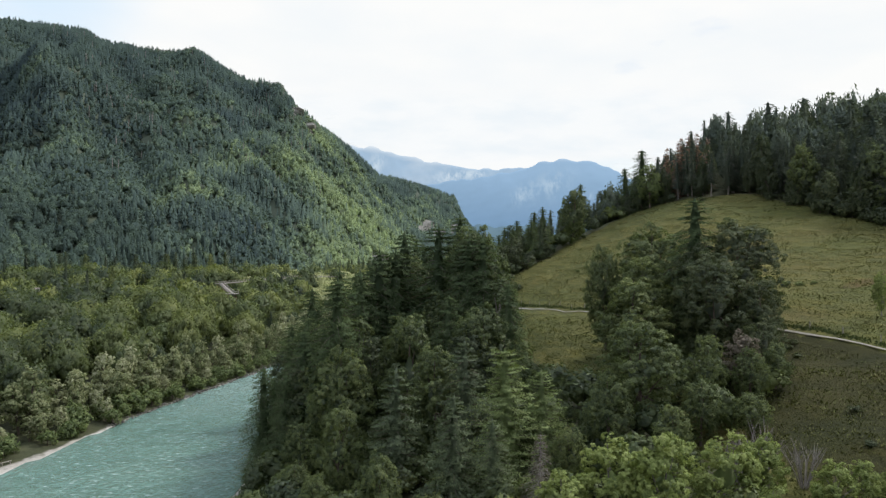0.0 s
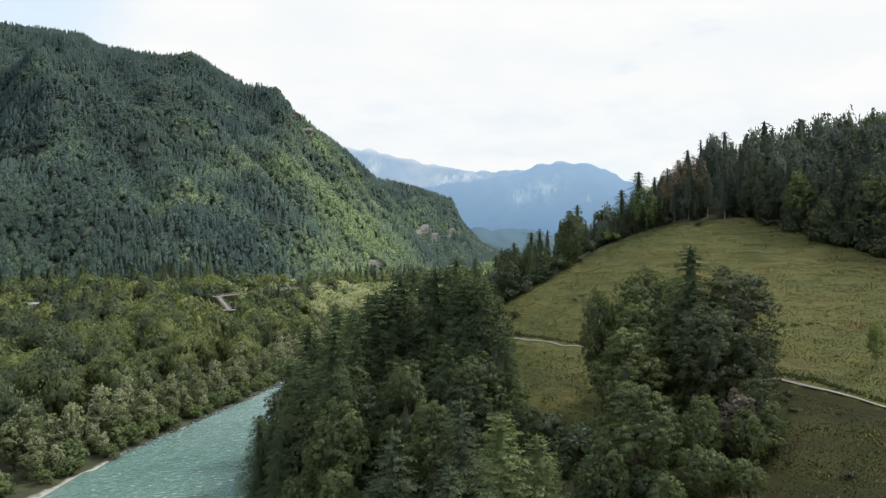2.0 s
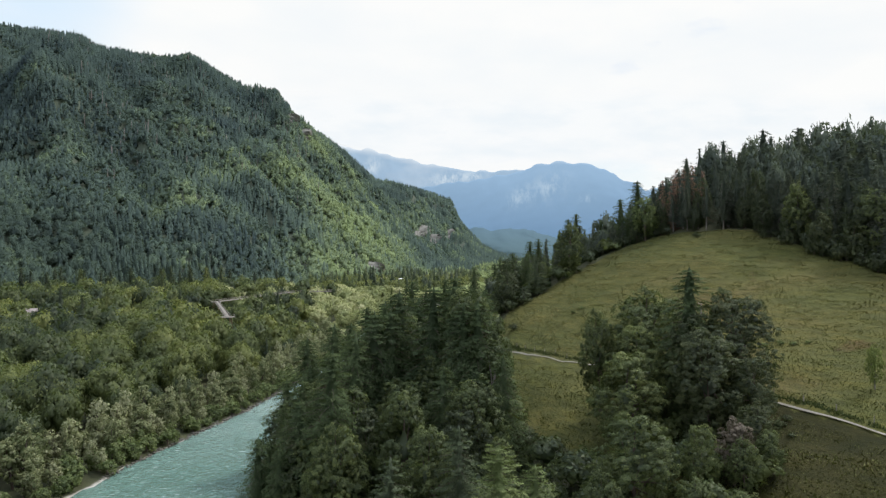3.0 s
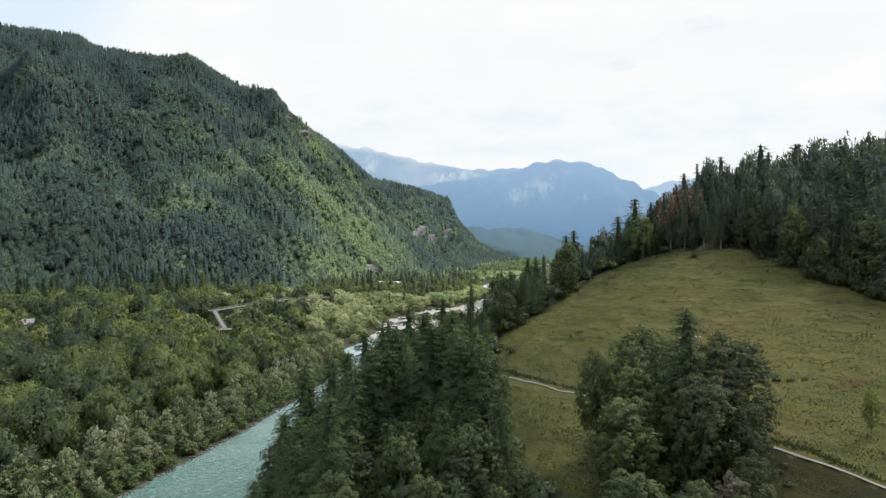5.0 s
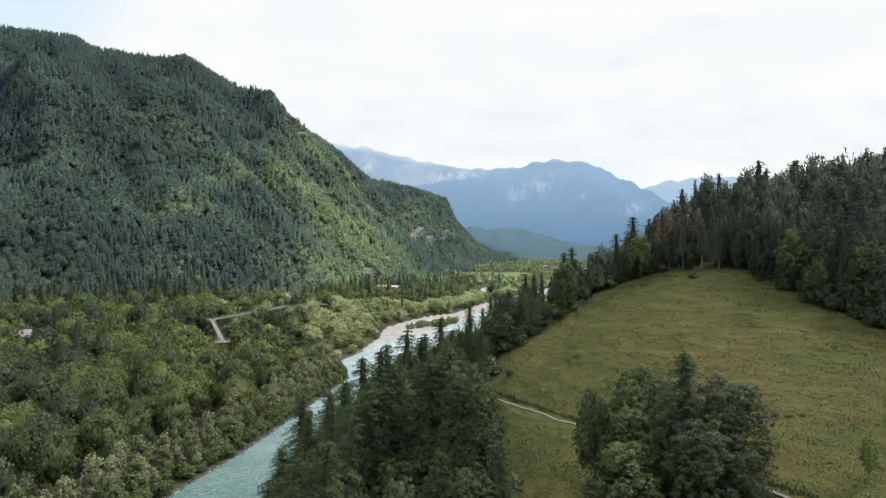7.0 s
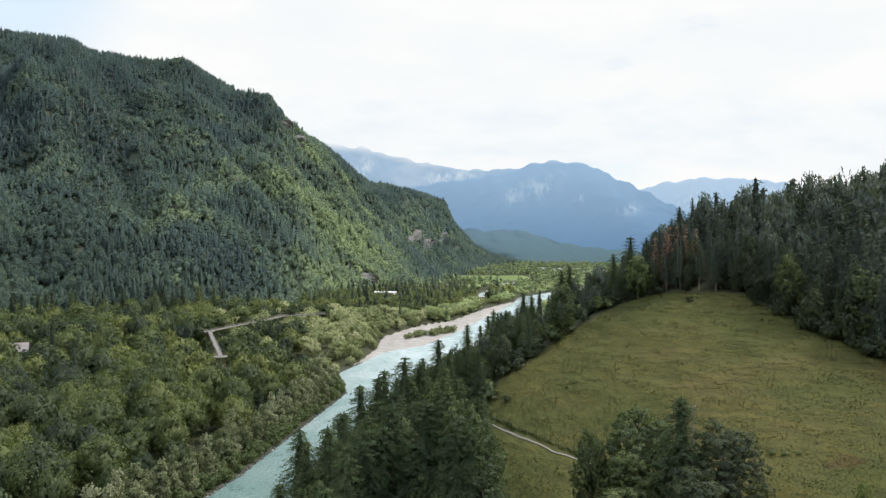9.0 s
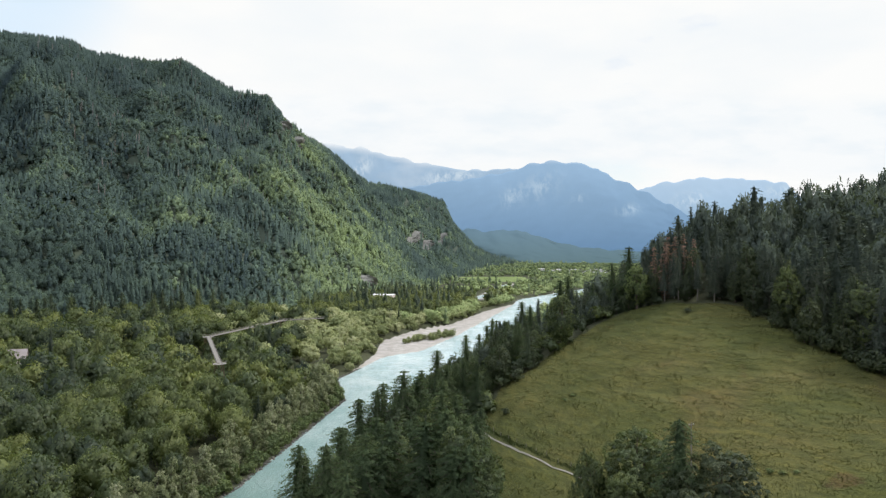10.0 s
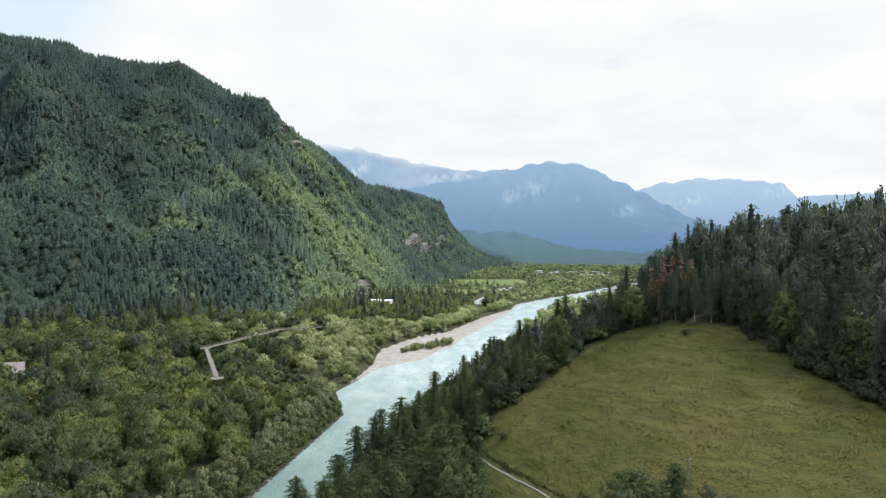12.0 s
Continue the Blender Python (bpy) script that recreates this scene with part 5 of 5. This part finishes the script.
# far up the valley, on both sides of the river
vx, vy = scattered(rng_w, -200, 1300, 640, 2500, 13)
vx2, vy2 = scattered(rng_w, -130, 110, 630, 1000, 7.5)
vx, vy = np.concatenate([vx[vy > 1000], vx[(vy <= 1000) & (vx > 110)], vx2]), np.concatenate([vy[vy > 1000], vy[(vy <= 1000) & (vx > 110)], vy2])
left_side = (vx < np.where(left_wood(vy) > -900, left_wood(vy), left_water(vy)) - 3) & (vx > foot_x(vy) - 15)
right_side = vx > right_water(vy) + 4
open_field = ((vy > 1320) & (vy < 1535) & (vx > 50) & (vx < 210)) | ((vy > 990) & (vy < 1212) & (vx > 18) & (vx < 68)) | (np.abs(vx - np.interp(vy, (930, 983, 1192, 1300), (60, 73, 122, 160))) < 11) & (vy < 1300)
built = (vy > 1640) & (vy < 1990) & (vx > 270) & (vx < 560) & (rng_w.random(len(vx)) < 0.6) | (np.hypot((vx + 57) / 26, (vy - 818) / 42) < 1)
ok = (left_side | right_side) & ~open_field & ~built & (vx < 0.72 * vy) & (rng_w.random(len(vx)) < np.interp(vy, (560, 1500, 2500), (0.9, 0.6, 0.35)))
vx, vy, ls = vx[ok], vy[ok], left_side[ok]
n_v = len(vx)
belt = ls & (vy > 640) & (vy < 980) & (vx < np.where(left_wood(vy) > -900, left_wood(vy), left_water(vy)) - 24 - 8 * np.sin(vy / 17))
fir = rng_w.random(n_v) < np.where((vx - foot_x(vy) < 75) & ls, 0.38, np.where(belt, 0.30, 0.08))
hv = rng_w.uniform(5, 13, n_v) * np.where(fir, 1.5, 1.0) * np.where(belt, 1.4, 1.0)
wv_ = np.where(fir, 0.46, np.where(belt, 0.9, 1.15)) * hv * rng_w.uniform(0.8, 1.25, n_v) * np.interp(vy, (600, 2500), (0.95, 1.5))
pick = np.where(fir, np.where(vy < 960, 12, 0), np.where(vy < 840, 8, 4)) + rng_w.integers(0, 4, n_v)
tone = np.clip(np.where(fir, 0.0, np.where(belt, 0.28, np.interp(vy, (950, 1250, 2500), (0.50, 0.20, 0.06)))) + rng_w.normal(0, 0.13, n_v), 0, 1)
# pale leaves made brighter still: sun on the valley painted into the colours
VALLEY = foliage("valley_leaves", (0.050, 0.080, 0.056), (0.280, 0.350, 0.150), (0.560, 0.580, 0.310), 0.38, 0.01, island=0.2)
tone = np.where(belt, np.clip(np.where(fir, 0.15, 0.80) + rng_w.normal(0, 0.22, n_v), 0, 1), tone)
for name, sel, mat, label in (("valley_wood", ~belt, VALLEY, "pale green willows and scattered spruces along the valley river"), ("foot_wood", belt, PLAIN, "dark mixed wood of spruces and round trees below the mountain")):
    wood(name, vx[sel], vy[sel], ground_z(vx[sel], vy[sel]), hv[sel], wv_[sel], tone[sel], FIR_FAR + LEAF_FAR + LEAF_MID + FIR_MID, pick[sel], mat, label, rng_w)

# willows along the bank
for k in range(264):
    y = 64 + 310 * (k / 264) ** 1.1 + rng_t.uniform(-2, 2)
    d = (3.2, 8.0, 13.0)[k % 3] + rng_t.uniform(-1.5, 1.5)
    if y < 150:
        d += 5.0 * (150 - y) / 30 if y > 120 else 5
    if k % 3 == 0:
        plant("bank_shrub", float(left_water(y)) - d + 0.6, y, height=rng_t.uniform(2.2, 4.6), rng=rng_t, lean=6, wide=1.05, group="bushes along the river bank")
        plant(rng_t.choice(("willow", "bank_shrub")), float(left_water(y)) - d - 2.0, y + 2, height=rng_t.uniform(3.5, 6.5), rng=rng_t, lean=6, wide=1.0, group="willows along the river bank")
    else:
        plant("willow", float(left_water(y)) - d, y, height=(4.5, 8.5, 11.5)[k % 3] * rng_t.choice((0.7, 0.9, 1.05, 1.3)), rng=rng_t, lean=6, wide=rng_t.uniform(0.7, 1.1), group="willows along the river bank")
for k in range(84):
    y = 412 + 440 * (k / 84) ** 1.15
    plant("pale_willow", float(left_wood(y)) - rng_t.uniform(0, 18), y, height=rng_t.uniform(5, 9.5), rng=rng_t, lean=6, group="willows along the river bank")
for k in range(36):
    t = k / 35
    plant("pale_willow", -19 + 38 * t + rng_t.uniform(-4, 4), 521 + 48 * t + rng_t.uniform(-7, 7), height=rng_t.uniform(3.4, 6.2), rng=rng_t, wide=1.05, group="low willows on the gravel bar")

# boulders along the water's edge
kv, kf = knob(20)
bs, by_ = [], rng_w.uniform(150, 420, 1300)
for k, y in enumerate(by_):
    x = float(left_water(y)) - abs(rng_w.normal(0, 0.9)) + 0.3
    r = 0.12 + 0.42 * rng_w.random() ** 2
    bs.append((kv * r * rng_w.uniform(0.6, 1.2, (len(kv), 1)) * np.array((1.2, 1.2, 0.7)) + np.array((x, y, float(ground_z(x, y)) * 0.5 + 0.12)), kf))
v, f = joined(bs)
tagged(new("bank_stones", mesh_of("bank_stones", v, f, ROCK_WET, False)), "grey-brown boulders along the water's edge", "stones", kind="stuff")

# ---- meadow: path, fence, shrubs, grass ----
ys = np.arange(84, 232, 1.5)
pxs = path_x(ys)
pxs = np.convolve(np.pad(pxs, 6, mode="edge"), np.ones(13) / 13, mode="valid")
tx, ty = np.gradient(pxs), np.gradient(ys)
ln = np.hypot(tx, ty)
qx, qy = ty / ln, -tx / ln
vs = []
for side in (-0.25, -0.09, 0.09, 0.25):
    sx_, sy_ = pxs + qx * side * (1 + 0.08 * np.sin(ys)), ys + qy * side
    vs.append(np.stack([sx_, sy_, np.maximum(ground_z(sx_, sy_), ground_z(pxs, ys) - 0.15) + 0.16 - 0.05 * (abs(side) > 0.5)], 1))
m_p = len(ys)
fi = np.concatenate([np.stack([k * m_p + np.arange(m_p - 1), (k + 1) * m_p + np.arange(m_p - 1), (k + 1) * m_p + np.arange(1, m_p), k * m_p + np.arange(1, m_p)], 1) for k in range(3)])
tagged(new("path", mesh_of("path", np.concatenate(vs), fi, GRAVEL, True)), "pale gravel footpath across the meadow slope", "path", kind="structure")


def fence_post(x, y):
    root = new("fence_post", None)
    root.matrix_world = pose(x, y, float(ground_z(x, y)), rng_t.uniform(-3, 3), rng_t.uniform(-3, 3), rng_t.uniform(0, 90))
    bm = bmesh.new()
    box(bm, 0, 0, 0.50, 0.13, 0.13, 1.3, bevel=0.015)
    part("post", bm, TIMBER, root)
    return tagged(root, "weathered grey timber post beside the gravel path", "fence post", "posts along the path")


for k in range(0, 96, 3):
    fence_post(float(pxs[k] + qx[k] * 1.9), float(ys[k] + qy[k] * 1.9))


def utility_pole(x, y, top):
    z = float(ground_z(x, y))
    root = new("utility_pole")
    root.matrix_world = pose(x, y, z)
    v, f = tube([(0, 0, -0.5), (0, 0, (top - z) * 0.5), (0, 0, top - z)], [0.16, 0.14, 0.11], 8)
    put("pole", mesh_of("pole", v, f, PALE_BARK, True), root)
    bm = bmesh.new()
    box(bm, 0, 0, top - z - 0.5, 1.5, 0.12, 0.14, 0.4, 0.01)
    part("crossarm", bm, TIMBER, root)
    for k in (-0.6, 0.6):
        v, f = tube([(k * math.cos(0.4), k * math.sin(0.4), top - z - 0.43), (k * math.cos(0.4), k * math.sin(0.4), top - z - 0.2)], [0.05, 0.03], 6)
        put("insulator", mesh_of("insulator", v, f, WHITE_ROOF, True), root)
    return tagged(root, "weathered wooden utility pole with a short crossarm", "utility pole")


utility_pole(53, 137, 40.2)

for x, y, h, w in ((21.4, 194.5, 2.1, 1.1), (82, 216, 1.8, 1.3), (47.2, 78, 0.9, 1.0), (49.8, 95.6, 0.8, 1.0), (51.4, 100, 0.9, 1.3), (50, 99, 0.8, 1.3), (44, 70, 0.8, 1.0)):
    plant("shrub", x, y, height=h, rng=rng_t, wide=w, group="low shrubs on the meadow")
for x, y, h in ((37.0, 187, 0.9), (39.5, 188, 0.7), (65, 129, 1.0), (67, 128, 0.9), (62.5, 130, 0.7), (69.5, 127.5, 0.6)):
    plant("bank_shrub", x, y, height=h, rng=rng_t, wide=0.95, group="low shrubs on the meadow")
plant("young", 67, 104, height=7.5, rng=rng_t, wide=0.55)
for k in range(34):
    y = rng_t.uniform(130, 240)
    plant("shrub", float(forest_edge(y)) + rng_t.uniform(-1.5, 3), y, height=rng_t.uniform(2.0, 5.5), rng=rng_t, group="undergrowth at the edge of the wood")

n_try = 420000
gxs, gys = rng_w.uniform(12, 130, n_try), rng_w.uniform(62, 245, n_try)
ok = (gxs > meadow_left(gys) - 1) & (gxs < forest_edge(gys) + 1) & (np.abs(gxs - path_x(gys)) > 2.6) & (rng_w.random(n_try) < 0.75)
gxs, gys = gxs[ok], gys[ok]
n_g = len(gxs)
GRASS = foliage("meadow_grass", (0.052, 0.062, 0.017), (0.100, 0.103, 0.034), (0.230, 0.208, 0.095), 0.2, 0.01, patch=0.05, island=0.22)
zg = ground_z(gxs, gys)
tufted = np.clip(0.45 + 0.55 * waves2(gxs, gys, 8.0, 87, 4) + 0.30 * np.sin(zg * 5.2 + 4.0 * waves2(gxs, gys, 22, 88, 3)) + rng_w.normal(0, 0.15, n_g), 0, 1)
hg, wg, ag = rng_w.uniform(0.08, 0.26, n_g) * 0.6 + 0.14 * tufted ** 2, rng_w.uniform(0.05, 0.14, n_g), rng_w.uniform(0, 6.283, n_g)
blade = np.stack([np.stack([gxs - np.cos(ag) * wg, gys - np.sin(ag) * wg, zg - 0.05], 1), np.stack([gxs + np.cos(ag) * wg, gys + np.sin(ag) * wg, zg - 0.05], 1),
                  np.stack([gxs + rng_w.normal(0, 0.12, n_g), gys + rng_w.normal(0, 0.12, n_g), zg + hg], 1)], 1).reshape(-1, 3)
stand = unit(np.repeat(np.stack([rng_w.normal(0, 0.35, n_g), rng_w.normal(-0.1, 0.35, n_g), np.full(n_g, 1.0)], 1), 3, axis=0))
# tufts are darker below the path as well
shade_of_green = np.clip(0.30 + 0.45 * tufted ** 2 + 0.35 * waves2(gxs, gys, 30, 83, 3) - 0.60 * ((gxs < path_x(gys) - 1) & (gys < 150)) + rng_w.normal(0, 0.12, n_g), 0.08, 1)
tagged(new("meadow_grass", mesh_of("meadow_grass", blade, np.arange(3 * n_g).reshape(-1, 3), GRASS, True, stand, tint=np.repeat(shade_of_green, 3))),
       "pale seed heads and tufts of uncut meadow grass", "grass", kind="stuff")

# tall dark grass on the upper side of the path
VERGE = foliage("verge_grass", (0.022, 0.034, 0.012), (0.040, 0.056, 0.020), (0.075, 0.085, 0.035), 0.2, 0.01, patch=0.05)
n_k = 4200
kk = rng_w.uniform(2, len(ys) - 3, n_k)
off = 1.7 + rng_w.normal(0, 0.35, n_k) + 0.3 * np.sin(kk * 0.7)
vgx, vgy = np.interp(kk, np.arange(len(ys)), pxs + qx * 0) + np.interp(kk, np.arange(len(ys)), qx) * off, np.interp(kk, np.arange(len(ys)), ys) + np.interp(kk, np.arange(len(ys)), qy) * off
vh, vw, va = rng_w.uniform(0.2, 0.5, n_k), rng_w.uniform(0.08, 0.2, n_k), rng_w.uniform(0, 6.283, n_k)
vz = ground_z(vgx, vgy)
tuft = np.stack([np.stack([vgx - np.cos(va) * vw, vgy - np.sin(va) * vw, vz - 0.05], 1), np.stack([vgx + np.cos(va) * vw, vgy + np.sin(va) * vw, vz - 0.05], 1),
                 np.stack([vgx + rng_w.normal(0, 0.15, n_k), vgy + rng_w.normal(0, 0.15, n_k), vz + vh], 1)], 1).reshape(-1, 3)
tagged(new("verge_grass", mesh_of("verge_grass", tuft, np.arange(3 * n_k).reshape(-1, 3), VERGE, False, tint=np.repeat(rng_w.uniform(0, 0.8, n_k), 3))),
       "tall dark grass along the upper side of the path", "grass", kind="stuff")

# ---- walkway through the treetops, houses ----


def walkway():
    root = new("treetop_walkway")
    z = 17.6
    for i, ((x0, y0), (x1, y1)) in enumerate(zip(WALKWAY, WALKWAY[1:])):
        d, a = math.hypot(x1 - x0, y1 - y0), math.atan2(y1 - y0, x1 - x0)
        cx, cy = (x0 + x1) / 2, (y0 + y1) / 2
        bm = bmesh.new()
        box(bm, cx, cy, z, d, 2.0, 0.18, a, 0.02)
        part("deck", bm, TIMBER, root, "pale weathered plank deck")
        for s in (-1, 1):
            ox, oy = -math.sin(a) * 1.05 * s, math.cos(a) * 1.05 * s
            bm = bmesh.new()
            box(bm, cx + ox, cy + oy, z + 1.15, d, 0.12, 0.10, a)
            box(bm, cx + ox, cy + oy, z + 0.6, d, 0.04, 0.05, a)
            box(bm, cx + ox, cy + oy, z - 0.25, d, 0.16, 0.40, a)
            k = int(d / 3)
            for j in range(k + 1):
                t = j / k - 0.5
                box(bm, cx + ox + math.cos(a) * d * t, cy + oy + math.sin(a) * d * t, z + 0.6, 0.09, 0.09, 1.1, a)
            part("railing", bm, TIMBER, root)
    for (x, y) in WALKWAY[:3]:
        g = float(ground_z(x, y))
        for sx_, sy_ in ((-1.5, -1.5), (1.5, -1.5), (1.5, 1.5), (-1.5, 1.5)):
            v, f = tube([(x + sx_ * 1.5, y + sy_ * 1.5, g - 0.5), (x + sx_, y + sy_, z - 0.1)], [0.28, 0.22], 8)
            put("tower_leg", mesh_of("tower_leg", v, f, DARK_TIMBER, True), root, "round brown timber tower leg")
        bm = bmesh.new()
        bmesh.ops.create_cone(bm, cap_ends=True, segments=8, radius1=3.6, radius2=3.6, depth=0.22, matrix=Matrix.Translation((x, y, z + 0.02 - 0.25)))
        part("platform", bm, TIMBER, root)
        bm = bmesh.new()
        for k in range(8):
            w = math.pi / 4 * (k + 0.5)
            box(bm, x + 3.3 * math.cos(w), y + 3.3 * math.sin(w), z + 1.0, 0.1, 2.5, 0.1, w)
            box(bm, x + 3.5 * math.cos(w - 0.39), y + 3.5 * math.sin(w - 0.39), z + 0.45, 0.1, 0.1, 1.2, w)
        part("platform_railing", bm, TIMBER, root)
    return tagged(root, "timber treetop walkway on brown towers above the wood", "walkway")


walkway()


def house(x, y, turn, sx, sy, wall_h, roof_h, label, roof_mat, wall_mat, windows=4):
    """Gabled house: walls, overhanging roof of two slabs, windows with panes, door."""
    root = new("house")
    root.matrix_world = pose(x, y, float(ground_z(x, y)) + 1.5, 0, 0, turn)
    bm = bmesh.new()
    box(bm, 0, 0, wall_h / 2 - 1.5, sx, sy, wall_h + 3)
    v = [bm.verts.new(p) for p in ((-sx / 2, -sy / 2, wall_h), (-sx / 2, sy / 2, wall_h), (-sx / 2, 0, wall_h + roof_h), (sx / 2, -sy / 2, wall_h), (sx / 2, sy / 2, wall_h), (sx / 2, 0, wall_h + roof_h))]
    for f in ((0, 2, 1), (3, 4, 5)):
        bm.faces.new([v[i] for i in f])
    part("wall", bm, wall_mat, root)
    for s in (-1, 1):
        bm = bmesh.new()
        run, a = math.hypot(sy / 2 + 0.7, roof_h * (1 + 1.4 / sy)), math.atan2(roof_h, sy / 2)
        m = Matrix.Translation((0, s * (sy / 4 + 0.35), wall_h + roof_h / 2 - 0.2 + 0.15)) @ Matrix.Rotation(-s * a, 4, "X") @ Matrix.Diagonal((sx + 1.4, run, 0.25, 1))
        bmesh.ops.create_cube(bm, size=1, matrix=m)
        part("roof", bm, roof_mat, root)
    for s in (-1, 1):
        for k in range(windows):
            for lev in range(max(1, int(wall_h // 3))):
                wx, wz = (k + 0.5) / windows * sx - sx / 2, 1.7 + 2.9 * lev
                bm = bmesh.new()
                box(bm, wx, s * (sy / 2 + 0.03), wz, 1.2, 0.10, 1.5)
                win = part("window", bm, WHITE_ROOF, root)
                bm = bmesh.new()
                box(bm, wx, s * (sy / 2 + 0.09), wz, 0.95, 0.03, 1.25)
                part("pane", bm, GLASS, win)
    return tagged(root, label, "house")


house(-232, 384, 20, 10, 8, 8.5, 4.5, "house with a pale steep roof among the trees", ROOF, PLASTER)


def flat_building(x, y, turn, sx, sy, h, label, wall_mat, lift=0.0):
    root = new("building")
    root.matrix_world = pose(x, y, float(ground_z(x, y)) + lift, 0, 0, turn)
    bm = bmesh.new()
    box(bm, 0, 0, (h - lift) / 2 - 1, sx, sy, h + lift + 2, bevel=0.05)
    part("wall", bm, wall_mat, root)
    bm = bmesh.new()
    box(bm, 0, 0, h + 0.25, sx + 0.8, sy + 0.8, 0.5, bevel=0.05)
    part("roof", bm, WHITE_ROOF, root)
    n = max(2, int(sx / 5))
    for k in range(n):
        bm = bmesh.new()
        box(bm, (k + 0.5) / n * sx - sx / 2, -sy / 2 - 0.04, h * 0.55, sx / n * 0.6, 0.12, h * 0.3)
        win = part("window", bm, DARK_TIMBER, root)
        bm = bmesh.new()
        box(bm, (k + 0.5) / n * sx - sx / 2, -sy / 2 - 0.11, h * 0.55, sx / n * 0.52, 0.04, h * 0.25)
        part("pane", bm, GLASS, win)
    return tagged(root, label, "building")


flat_building(-60, 838, -12, 27, 16, 4.2, "flat-roofed pinkish building at the mountain's foot", PLASTER, 6.0)
for k in range(20):
    t = k / 19
    flat_building(300 + 190 * t + rng_t.uniform(-8, 8), 1690 + rng_t.uniform(0, 260), rng_t.uniform(-15, 15), rng_t.uniform(9, 22), rng_t.uniform(8, 13), rng_t.uniform(3, 6),
                  "white flat-roofed building in the far village", WHITE_ROOF)


def bench(x, y, turn):
    root = new("bench")
    root.matrix_world = pose(x, y, float(ground_z(x, y)), 0, 0, turn)
    bm = bmesh.new()
    for k in (-0.15, 0.0, 0.15):
        box(bm, 0, k, 0.46, 1.9, 0.12, 0.05, bevel=0.008)
    part("seat", bm, TIMBER, root)
    for k in (-0.7, 0.7):
        bm = bmesh.new()
        box(bm, k, 0, 0.21, 0.10, 0.38, 0.46, bevel=0.008)
        part("leg", bm, TIMBER, root)
    return tagged(root, "plain pale timber bench on the river shore", "bench")


bench(-79.6, 124, 60)
